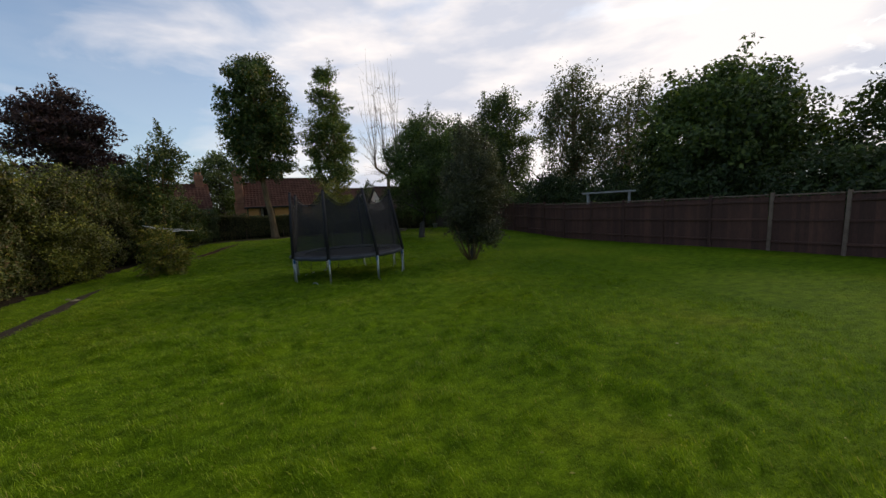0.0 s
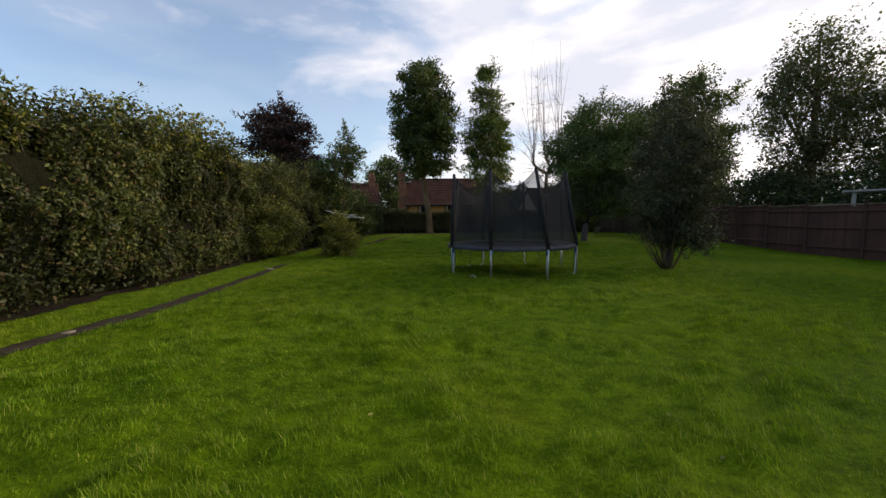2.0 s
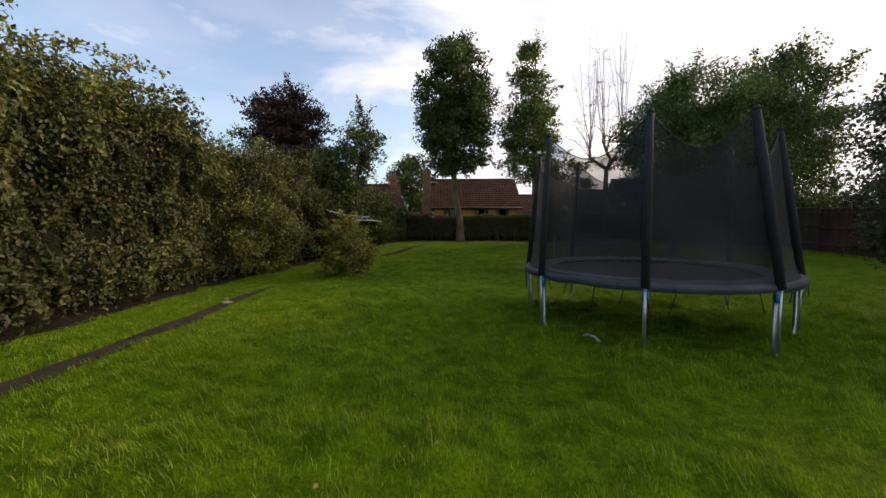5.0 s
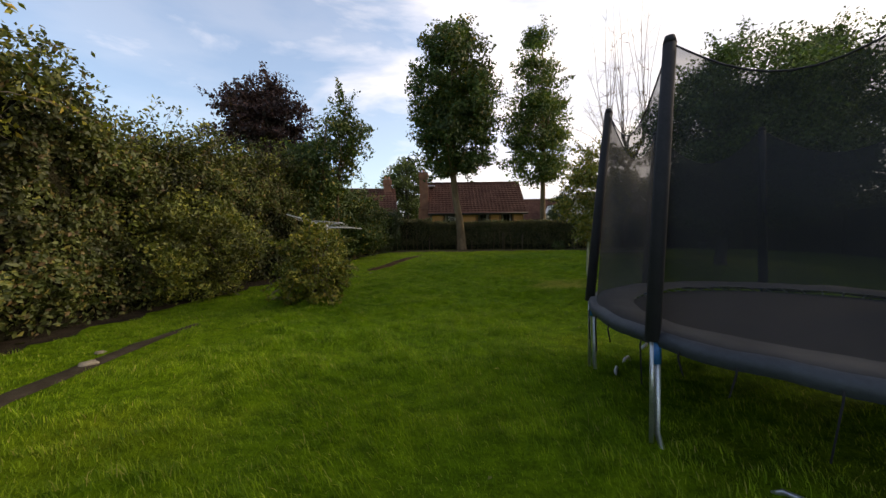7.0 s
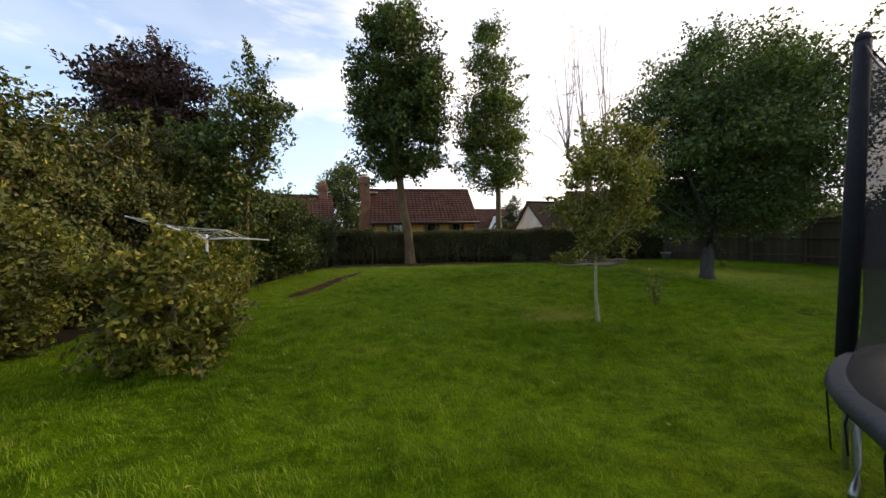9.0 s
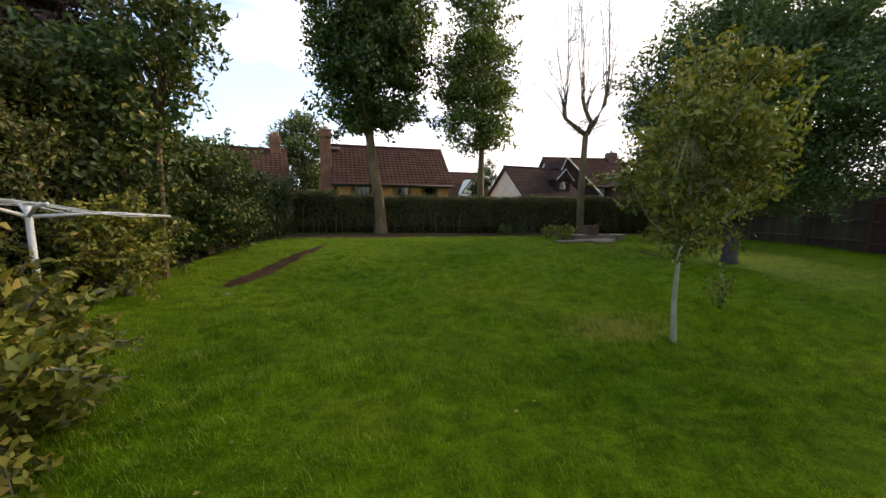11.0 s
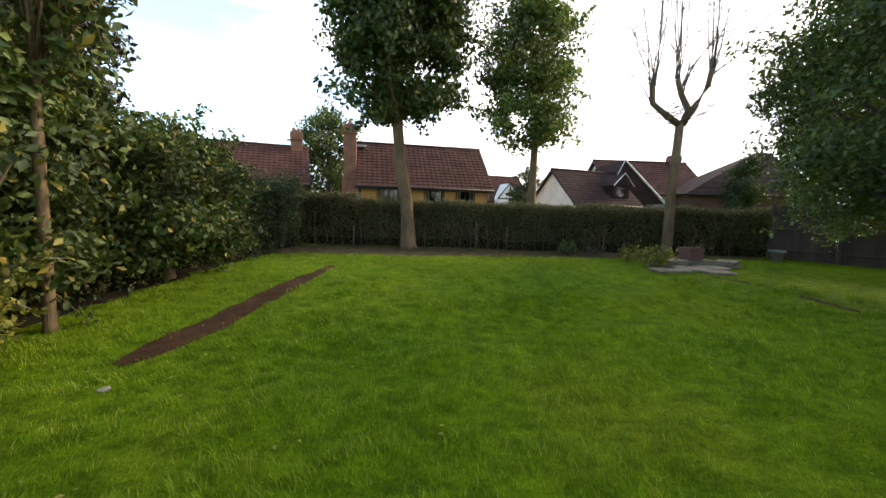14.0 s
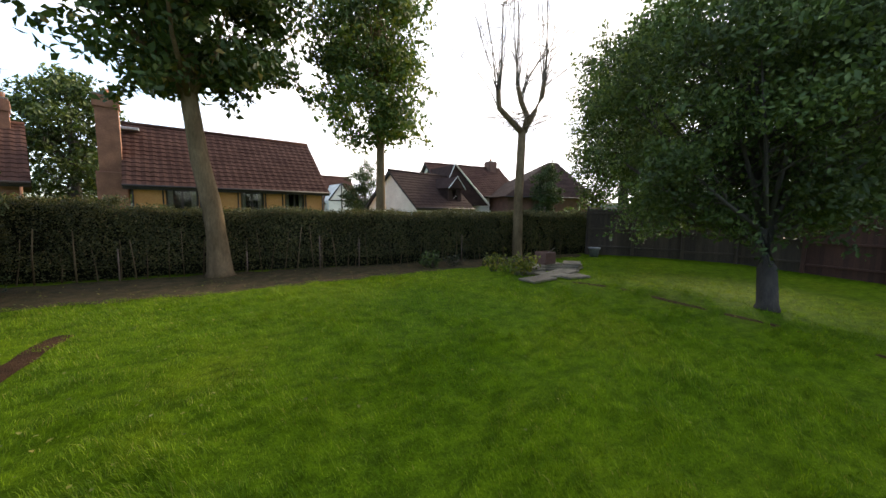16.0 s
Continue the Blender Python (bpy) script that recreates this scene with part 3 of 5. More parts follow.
def tree(name, label, category, x, y, trunk, z0, z1, rx, ry, clumps, per, spread, size, leaf, profile, seed, bark="bark", limbs=26, shell=0.45, offset=(0, 0), squash=0.7, group="", wisps=26):
    """trunk: list of (dx, dy, z, radius) from the foot up. Limbs run from the trunk to clumps of the crown."""
    base = zg(x, y)
    top = thing(name, label, category, (x, y, base), group=group)
    C, P, O = crown_points(offset[0], offset[1], z0, z1, rx, ry, clumps, per, spread, profile, seed, shell, squash)
    T = [Vector(p[:3]) for p in trunk]
    g = random.Random(seed)
    extra, sprigs, mid = [], [], Vector((offset[0], offset[1], (z0 + z1) / 2))
    for _ in range(wisps):
        s = Vector(C[g.randrange(len(C))])
        d = s - mid
        d = Vector((d.x / rx, d.y / ry, d.z * 2 / (z1 - z0)))
        if d.length < 0.45:
            continue
        d = (d.normalized() + Vector((g.uniform(-0.4, 0.4), g.uniform(-0.4, 0.4), g.uniform(0.0, 0.9)))).normalized()
        L = spread * g.uniform(2.0, 3.6)
        sprigs.append(([s, s + d * L * 0.6, s + d * L + Vector((0, 0, -0.12 * L))], [0.012, 0.008, 0.003]))
        for _ in range(int(12 + per * 0.22)):
            t = g.uniform(0.25, 1.03)
            extra.append(s + d * L * t + Vector((g.gauss(0, 0.16 * spread + 0.25 * size), g.gauss(0, 0.16 * spread + 0.25 * size), g.gauss(0, 0.14 * spread) - 0.12 * L * t * t)))
    if extra:
        P = np.concatenate([P, np.array(extra)])
        O = np.concatenate([O, np.tile([0, 0, 0.6], (len(extra), 1))])
    flare = [(T[0] + Vector((0, 0, -0.05)), trunk[0][3] * 1.5), (T[0] + Vector((0, 0, 0.12)), trunk[0][3] * 1.1)]
    runs = [([p for p, _ in flare] + T[1:], [r for _, r in flare] + [p[3] for p in trunk[1:]])]
    if sprigs:
        tagged(tubes("twig_growth", sprigs, M[bark], top, sides=4), kind="stuff")
    for i in range(limbs):
        c = Vector(C[g.randrange(len(C))])
        lo = [k for k, p in enumerate(T) if p.z >= z0 * (0.92 if z0 > 3.9 else 0.6) and p.z < c.z - 0.1] or [max(0, len(T) - 2)]
        k = lo[g.randrange(len(lo))]
        s = T[k]
        r = trunk[k][3] * g.uniform(0.3, 0.5)
        mid = s.lerp(c, 0.5) + Vector((g.uniform(-0.1, 0.1), g.uniform(-0.1, 0.1), -0.06)) * (c - s).length
        runs.append(([s, mid, c], [r, r * 0.6, max(0.004, r * 0.2)]))
        for _ in range(2):
            d = Vector(C[g.randrange(len(C))])
            if (d - mid).length < 1.2 * rx:
                runs.append(([mid, mid.lerp(d, 0.55) + Vector((0, 0, 0.05)), d], [r * 0.45, r * 0.25, 0.004]))
    tubes("trunk", runs, M[bark], top, sides=8)
    v, f = leaf_arrays(P, size, O, 0.4)
    fast_mesh("crown", v, f, M[leaf], top)
    return top


egg = lambda t: math.sqrt(max(0.0, 1 - (2 * t - 0.9) ** 2 / 1.21)) if t < 1 else 0
dome = lambda t: math.sqrt(max(0.0, 1 - max(0, (t - 0.35) / 0.65) ** 2)) * (0.72 + 0.28 * min(1, t / 0.35))
column = lambda t: (0.62 + 0.38 * math.sin(math.pi * min(1, t * 0.9))) * (1 if t < 0.72 else math.sqrt(max(0.03, 1 - ((t - 0.72) / 0.29) ** 2)))
skirt = lambda t: (0.75 + 0.25 * math.sin(math.pi * min(1, t * 1.3))) * (1 if t < 0.6 else math.sqrt(max(0.02, 1 - ((t - 0.6) / 0.42) ** 2)))
spread_out = lambda t: 0.4 + 0.6 * math.sin(math.pi * (0.15 + 0.8 * t))

tree("tree", "tall slim maple with dense dark crown on bare pale trunk", "tree", -4.6, 29.3, [(0, 0, 0, 0.27), (-0.03, 0, 1.0, 0.23), (-0.1, 0, 1.8, 0.215), (-0.28, 0, 2.8, 0.2), (-0.42, 0, 4.2, 0.18), (-0.36, 0, 6.5, 0.14), (-0.3, 0, 9.5, 0.09), (-0.25, 0, 12.0, 0.04)], 4.5, 12.8, 2.4, 2.4, 225, 165, 0.42, 0.2, "leaf_tall", column, 11, offset=(-0.3, 0))
tree("tree", "slim half-yellowed poplar tree with a thin upright crown", "tree", 0.2, 31.4, [(0, 0, 0, 0.2), (0, 0, 3, 0.15), (0.05, 0, 6, 0.12), (0, 0, 9, 0.08), (0.05, 0, 12.4, 0.03)], 4.2, 13.3, 1.9, 1.8, 190, 125, 0.36, 0.17, "leaf_pop", lambda t: (0.7 + 0.3 * min(1, t / 0.15)) * (1 if t < 0.35 else 1 - 0.75 * (t - 0.35) / 0.65), 12, offset=(-0.4, 0))
tree("tree", "large round old apple tree with a short leaning dark trunk", "tree", 5.35, 22.2, [(0, 0, 0, 0.17), (0.1, 0.1, 0.8, 0.17), (0.4, 0.3, 1.5, 0.16), (0.8, 0.7, 2.6, 0.16), (1.0, 1.0, 4.5, 0.10), (1.0, 1.0, 6.5, 0.04)], 1.65, 7.7, 3.4, 3.3, 360, 225, 0.42, 0.115, "leaf_apple", dome, 13, "bark_dark", 60, 0.42, (1.5, 1.2), wisps=90)
tree("shrub", "dark multi-stemmed evergreen shrub spreading from one foot on the lawn", "shrub", 5.35, 12.45, [(0, 0, 0, 0.09), (0.05, 0, 0.7, 0.06), (0.1, 0, 2.2, 0.05), (0.1, 0, 4.0, 0.02)], 0.75, 4.8, 1.15, 1.15, 230, 190, 0.22, 0.07, "leaf_shrub", skirt, 14, "bark_dark", 30, 0.5, (0.15, 0.1), wisps=60)
tree("tree", "small slender yellow-green willow sapling on a thin pale trunk", "tree", 0.15, 17.3, [(0, 0, 0, 0.032), (-0.03, 0, 0.5, 0.029), (-0.02, 0, 1.2, 0.025), (0.05, 0, 2.0, 0.017), (0.05, 0, 3.3, 0.006)], 1.15, 3.55, 0.82, 0.82, 110, 85, 0.14, 0.075, "leaf_yellow", egg, 15, "bark_pale", 24, 0.6, (0.12, 0))
tree("tree", "copper beech tree with dense dark purple leaves", "tree", -14.4, 25.5, [(0, 0, 0, 0.32), (0, 0, 3.2, 0.26), (0.1, 0, 6.5, 0.18), (0.1, 0, 9.4, 0.05)], 3.4, 9.5, 2.5, 2.5, 150, 170, 0.46, 0.18, "leaf_purple", dome, 16, "bark_dark", 30, 0.6, squash=0.5)
tree("tree", "young sycamore tree with broad green leaves, some turned yellow", "tree", -8.8, 20.7, [(0, 0, 0, 0.11), (0, 0, 1.2, 0.09), (0.3, -0.1, 3, 0.07), (0.6, -0.2, 5.5, 0.02)], 0.7, 4.8, 1.15, 1.4, 150, 150, 0.3, 0.125, "leaf_syc", dome, 17, "bark", 34, 0.5, (-0.1, 0.2))
tree("tree", "young sycamore shoot rising above the hedge with fresh green leaves", "tree", -8.1, 20.8, [(0, 0, 0, 0.06), (0.1, 0, 3, 0.05), (0.5, 0, 6.0, 0.012)], 3.7, 6.2, 0.75, 0.8, 38, 70, 0.24, 0.14, "leaf_syc", egg, 18, "bark", 14, 0.6, (0.45, 0))
tree("tree", "broad young sycamore with large dull green leaves down to the ground", "tree", -8.7, 23.5, [(0, 0, 0, 0.09), (0.1, 0, 1.2, 0.07), (0.3, -0.1, 2.6, 0.04), (0.3, 0, 3.2, 0.02)], 0.4, 2.95, 1.2, 1.3, 140, 120, 0.26, 0.12, "leaf_syc", dome, 19, "bark", 26, 0.5, (0.1, 0))
tree("bush", "round yellow-green buddleia bush with arching leafy shoots", "bush", -5.9, 15.45, [(0, 0, 0, 0.08), (0, 0, 0.4, 0.06), (0, 0, 1.5, 0.015)], 0.12, 1.6, 0.72, 0.72, 105, 70, 0.13, 0.085, "leaf_yellow", dome, 20, "twig", 40, 0.5, wisps=70)
tree("bush", "smaller yellowing bush with bare arching twigs beside the washing line", "bush", -7.9, 19.6, [(0, 0, 0, 0.06), (0, 0, 0.4, 0.04), (0, 0, 1.2, 0.012)], 0.3, 1.6, 0.6, 0.7, 90, 40, 0.13, 0.09, "leaf_yellow", dome, 21, "twig", 26, 0.5, wisps=50)
tree("bush", "wide yellowish bush bulging out of the side hedge", "bush", -9.1, 15.4, [(0, 0, 0, 0.06), (0, 0, 1.0, 0.04), (0, 0, 1.8, 0.012)], 0.15, 2.4, 1.2, 1.7, 260, 80, 0.2, 0.085, "leaf_bramble", dome, 22, "twig", 20, 0.45)

def arching_shrub():
    """Long leafy shoots that arch out of the hedge's top."""
    x, y = -9.2, 10.3
    top = thing("shrub", "tall elder shrub with long arching yellow-green shoots above the hedge", "shrub", (x, y, zg(x, y)))
    g = random.Random(8)
    runs, P = [([(0, 0, -0.05), (0, 0.1, 2.0), (0.1, 0.3, 3.6)], [0.06, 0.05, 0.03])], []
    for k in range(62):
        s = Vector((g.uniform(-0.3, 0.4), g.uniform(-1.6, 1.6), g.uniform(3.0, 4.2)))
        d = Vector((g.uniform(0.0, 0.75), g.uniform(0.1, 1.0), g.uniform(0.4, 1.1)))
        L = g.uniform(0.9, 1.9)
        q = [s + d * L * t + Vector((0, 0, -0.62 * L * t * t)) for t in (0, 0.25, 0.5, 0.75, 1)]
        runs.append((q, [0.012, 0.010, 0.008, 0.005, 0.002]))
        for _ in range(62):
            t = g.random() ** 0.8
            p = s + d * L * t + Vector((0, 0, -0.62 * L * t * t))
            P.append(p + Vector((g.gauss(0, 0.09), g.gauss(0, 0.09), g.gauss(0, 0.05))))
    tubes("trunk", runs, M["twig"], top, sides=5)
    v, f = leaf_arrays(np.array(P), 0.1)
    fast_mesh("crown", v, f, M["leaf_yellow"], top)


arching_shrub()

# trees beyond the garden
tree("tree", "large broad old oak tree beyond the fence", "tree", 21.16, 15.61, [(0, 0, 0, 0.5), (0, 0, 3, 0.5), (0, 0, 6, 0.25), (0, 0, 7.8, 0.1)], 1.2, 8.6, 3.9, 3.9, 190, 230, 0.72, 0.24, "leaf_oak", dome, 31, "bark_dark", 40, 0.35)
tree("tree", "tall weeping birch tree with drooping grey-green branches beyond the fence", "tree", 18.62, 25.28, [(0, 0, 0, 0.25), (0, 0, 4, 0.2), (0, 0, 8, 0.12), (0, 0, 11.8, 0.03)], 1.8, 12.0, 2.4, 2.4, 130, 150, 0.45, 0.19, "leaf_birch", egg, 32, "bark", 40, 0.5, squash=1.9)
tree("tree", "weeping birch tree with thin grey foliage beside a taller birch", "tree", 21.94, 23.26, [(0, 0, 0, 0.2), (0, 0, 4, 0.16), (0, 0, 9.4, 0.03)], 1.8, 10.0, 2.1, 2.1, 80, 150, 0.45, 0.19, "leaf_birch", egg, 33, "bark", 30, 0.5, squash=1.9)
tree("tree", "round-headed dark green broadleaf tree beyond the fence", "tree", 16.14, 33.75, [(0, 0, 0, 0.3), (0, 0, 4, 0.24), (0, 0, 8, 0.14), (0, 0, 12, 0.04)], 2.0, 12.6, 3.0, 3.0, 150, 190, 0.6, 0.2, "leaf_oak", dome, 34, "bark_dark", 36, 0.4)
tree("tree", "dark broadleaf tree at the edge of the neighbouring plot", "tree", 27.01, 9.52, [(0, 0, 0, 0.4), (0, 0, 3, 0.3), (0, 0, 7, 0.1)], 0.8, 8.0, 4.0, 4.0, 200, 110, 0.6, 0.24, "leaf_dark", dome, 35, "bark_dark", 20, 0.4)
tree("tree", "distant round green tree between two house roofs", "tree", -13.2, 47.0, [(0, 0, 0, 0.3), (0, 0, 4, 0.2), (0, 0, 8, 0.06)], 1.5, 9.0, 2.9, 2.9, 180, 90, 0.45, 0.24, "leaf_oak", dome, 36, "bark_dark", 20, 0.45)
tree("bush", "tall feathery dark bush behind the back hedge", "bush", 3.5, 46.5, [(0, 0, 0, 0.1), (0, 0, 3, 0.06), (0, 0, 5, 0.02)], 0.6, 5.2, 1.5, 1.5, 90, 90, 0.3, 0.14, "leaf_dark", egg, 37, "twig", 40, 0.5)
tree("bush", "dark palm-like bush beside a chimney", "bush", 15.6, 40.0, [(0, 0, 0, 0.1), (0, 0, 3, 0.06), (0, 0, 4, 0.02)], 1.6, 5.1, 1.1, 1.1, 70, 90, 0.25, 0.16, "leaf_dark", egg, 38, "twig", 30, 0.5)
for i, (x, y, h, r, m) in enumerate([(18.5, 4.0, 3.6, 2.2, "leaf_dark"), (19.0, 9.0, 3.4, 2.4, "leaf_dark"), (18.0, 14.5, 3.6, 2.4, "leaf_dark"), (17.5, 19.5, 3.7, 2.4, "leaf_dark"), (15.5, 24.5, 3.5, 2.3, "leaf_dark"), (14.5, 30.0, 3.0, 2.0, "leaf_oak"), (17.0, -1.5, 3.6, 2.4, "leaf_dark")]):
    tree("bush", "dark overgrown shrubs on the far side of the fence", "bush", x, y, [(0, 0, 0, 0.1), (0, 0, 1.5, 0.07), (0, 0, 2.5, 0.03)], 0.2, h, r, r * 1.2, 130, 90, 0.42, 0.17, m, dome, 50 + i, "bark_dark", 14, 0.4, group="shrubs behind the fence")


tree("bush", "pale green climbing plant spilling over the fence top", "climbing plant", 17.0, 2.6, [(0, 0, 0, 0.05), (0, 0, 1.0, 0.04), (0, 0, 1.8, 0.02)], 0.9, 2.15, 0.75, 2.6, 120, 80, 0.22, 0.09, "leaf_hedge", dome, 61, "twig", 20, 0.5)


def shrub_stems():
    """The fan of thin stems under the dark shrub."""
    g = random.Random(12)
    z = zg(5.35, 12.45)
    shrub = next(o for o in scene.objects if o.get("category") == "shrub" and o.name.startswith("shrub") and abs(o.location.x - 5.35) < 0.01)
    for k in range(15):
        a, q = 2 * math.pi * k / 15 + g.uniform(-0.2, 0.2), g.uniform(0.25, 0.8)
        e = Vector((q * math.cos(a), q * math.sin(a), g.uniform(0.9, 1.4)))
        s = Vector((0.1 * math.cos(a), 0.1 * math.sin(a), -0.03))
        tubes("stem", [([s, s.lerp(e, 0.5) - Vector((0, 0, 0.12)), e], [0.03, 0.02, 0.012])], M["bark"], shrub, sides=6)


shrub_stems()


def bare_tree():
    """A pollarded tree: a straight trunk, three cut arms and long thin upright shoots."""
    x, y = 4.15, 28.6
    top = thing("tree", "leafless pollarded tree with stubby cut arms and long thin shoots", "tree", (x, y, zg(x, y)))
    tubes("trunk", [([(0, 0, -0.05), (0, 0, 0.2), (-0.02, 0, 2.0), (0.05, 0, 4.35)], [0.22, 0.17, 0.15, 0.125])], M["bark"], top)
    arms = [[(0.1, 0, 4.25), (-0.35, 0, 4.55), (-0.85, 0.05, 4.95), (-0.9, 0.05, 5.5)], [(0.12, 0, 4.3), (0.3, 0.05, 4.8), (0.05, 0.1, 5.3), (-0.1, 0.1, 5.75)], [(0.12, 0, 4.35), (0.45, -0.05, 4.9), (0.75, -0.1, 5.5), (0.82, -0.1, 6.0)]]
    for a in arms:
        tubes("limb", [(a, [0.12, 0.1, 0.085, 0.075])], M["bark"], top)
    g = random.Random(5)
    runs = []
    for a in arms:
        for k in range(13):
            s = Vector(a[-1]) if k < 8 else Vector(a[2])
            up = g.uniform(4.0, 8.2) if k < 8 else g.uniform(1.2, 3.0)
            dx, dy = g.uniform(-1.0, 1.0), g.uniform(-0.9, 0.9)
            if k >= 8:
                dx += (0.9 if s.x > 0 else -0.9) * g.uniform(0.5, 1.6)
            p = [s + Vector((dx * t + 0.08 * math.sin(7 * t + k), dy * t, up * t ** (1.0 if k < 8 else 0.6))) for t in (0, 0.12, 0.3, 0.5, 0.75, 1)]
            runs.append((p, [0.026, 0.018, 0.014, 0.011, 0.008, 0.004]))
            for _ in range(10):
                t = g.randrange(1, 5)
                q = p[t]
                d = Vector((g.uniform(-0.9, 0.9), g.uniform(-0.9, 0.9), g.uniform(0.2, 1.0))) * g.uniform(0.4, 1.0)
                runs.append(([q, q + d * 0.5 + Vector((0, 0, -0.05)), q + d], [0.008, 0.005, 0.002]))
    for _ in range(60):
        s = Vector((g.uniform(-0.5, 0.5), 0, g.uniform(4.2, 4.9)))
        a = g.uniform(0, 6.28)
        d = Vector((math.cos(a), math.sin(a), g.uniform(-0.15, 0.35))) * g.uniform(1.0, 2.3)
        runs.append(([s, s + d * 0.5 + Vector((0, 0, 0.12)), s + d], [0.010, 0.006, 0.002]))
    tagged(tubes("twig_mass", runs, M["twig"], top, "thin grey-brown bare shoots", sides=4), kind="stuff")


bare_tree()


# ---------- trampoline ----------
def trampoline():
    cx, cy, R, H = 0.86, 11.68, 1.73, 0.78
    top = thing("trampoline", "large round garden trampoline with dark net and blue leg sleeves", "trampoline", (cx, cy, zg(cx, cy)))
    ring = lambda r, z, n=72: [(r * math.cos(2 * math.pi * k / n), r * math.sin(2 * math.pi * k / n), z) for k in range(n + 1)]
    tubes("rim", [(ring(R, H), 0.021)], M["steel"], top, "galvanised steel rim tube", 8)
    # jumping mat
    n = 64
    vs = [(0, 0, H - 0.03)] + [(r * math.cos(2 * math.pi * k / n), r * math.sin(2 * math.pi * k / n), H - 0.03 + 0.02 * r / 1.5) for r in (0.7, 1.41) for k in range(n)]
    fs = [(0, 1 + k, 1 + (k + 1) % n) for k in range(n)] + [(1 + k, 1 + n + k, 1 + n + (k + 1) % n, 1 + (k + 1) % n) for k in range(n)]
    ob = mesh_object("mat", vs, fs, M["mat"], top, "black woven jumping mat", True)
    # spring pad: a padded ring, slightly rumpled
    vs, fs = [], []
    prof = [(1.37, 0.035), (1.43, 0.06), (1.60, 0.065), (1.755, 0.045), (1.775, 0.0), (1.75, -0.045)]
    n = 96
    for k in range(n):
        a = 2 * math.pi * k / n
        w = 0.012 * noise.noise(Vector((math.cos(a) * 5, math.sin(a) * 5, 0)))
        vs += [((r + w) * math.cos(a), (r + w) * math.sin(a), H + z + 0.02 * noise.noise(Vector((math.cos(a) * 6, math.sin(a) * 6, r * 4)))) for r, z in prof]
    m = len(prof)
    for k in range(n):
        o, p = k * m, (k + 1) % n * m
        fs += [(o + j, p + j, p + j + 1, o + j + 1) for j in range(m - 1)]
    mesh_object("spring_pad", vs, fs, M["pad"], top, "faded navy grey padding over the springs", True)
    for k in range(64):
        a = 2 * math.pi * k / 64
        c, s = math.cos(a), math.sin(a)
        tubes("spring", [([(1.41 * c, 1.41 * s, H - 0.012), (1.71 * c, 1.71 * s, H - 0.004)], 0.008)], M["steel"], top, sides=5)
    leg_angle = [-107.5 + 45 * k for k in range(8)]
    tops = []
    for k, deg in enumerate(leg_angle):
        a = radians(deg)
        c, s = math.cos(a), math.sin(a)
        lean = {1: -0.30, 2: -0.32, 0: 0.0, 7: 0.08, 6: 0.17, 5: 0.1}.get(k, -0.05)
        tx = (R + 0.04) * c + lean
        ty = (R + 0.04) * s
        tops.append((tx, ty))
        px, py = (R + 0.045) * c, (R + 0.045) * s
        # leg, its foot bent to the next leg of the pair
        side = 1 if k % 2 else -1
        tx0, ty0 = -s * side, c * side
        leg = [(R * c, R * s, H - 0.02), (R * c, R * s, 0.16), ((R - 0.01) * c + tx0 * 0.04, (R - 0.01) * s + ty0 * 0.04, 0.05), (R * c * 0.99 + tx0 * 0.13, R * s * 0.99 + ty0 * 0.13, 0.012)]
        tubes("leg", [(leg, 0.021)], M["steel"], top, "galvanised tube leg")
        tubes("lower_pole", [([(px, py, 0.1), (px, py, H + 0.03)], 0.0155)], M["steel"], top)
        tubes("sleeve", [([(R * c * 1.01, R * s * 1.01, H - 0.15), (R * c * 1.01, R * s * 1.01, H - 0.005)], 0.034)], M["blue"], top, "blue plastic leg sleeve", 10)
        mid = ((px + tx) / 2, (py + ty) / 2, 1.75)
        tubes("net_pole", [([(px, py, H + 0.0), mid, (tx, ty, 2.66)], [0.046, 0.045, 0.038])], M["foam"], top, "net pole in a black foam sleeve", 10)
        tubes("pole_cap", [([(tx, ty, 2.655), (tx, ty, 2.70)], [0.04, 0.028])], M["foam"], top, sides=10)
    # the buried base of each pair of legs shows again as a bent bar
    for k in range(0, 8, 2):
        for q, w in ((0.50, 0.11),) if k == 0 else ((0.44, 0.10), (0.12, 0.06)):
            pts = []
            for t in (-1, -0.4, 0.4, 1):
                a = radians(leg_angle[k] - 45 * (q + w * t))
                pts.append((1.54 * math.cos(a), 1.54 * math.sin(a), 0.005 + 0.075 * (1 - t * t)))
            tubes("base_bar", [(pts, 0.016)], M["steel"], top, "bent steel base bar half sunk in the grass")
    # net: hung between the pole tops, sagging in the middle, gathered above the pad
    vs, fs, rows, cols = [], [], 12, 14
    K = 8 * cols
    for k in range(8):
        a0, a1 = radians(leg_angle[k]), radians(leg_angle[k] + 45)
        (x0, y0), (x1, y1) = tops[k], tops[(k + 1) % 8]
        for j in range(cols):
            t = j / cols
            sag = math.sin(math.pi * t)
            bx = R * 0.985 * math.cos(a0 + (a1 - a0) * t)
            by = R * 0.985 * math.sin(a0 + (a1 - a0) * t)
            ux, uy = x0 + (x1 - x0) * t, y0 + (y1 - y0) * t
            zt = 2.66 - 0.38 * sag
            for i in range(rows + 1):
                w = i / rows
                b = 0.05 * sag * math.sin(math.pi * w) * (1 + 2 * noise.noise(Vector((k + t * 2, w * 2.5, 3))))
                f = 1 - b - 0.03 * math.sin(math.pi * w) * sag
                vs.append(((bx + (ux - bx) * w) * f, (by + (uy - by) * w) * f, H + 0.05 + (zt - H - 0.05) * w))
    r1 = rows + 1
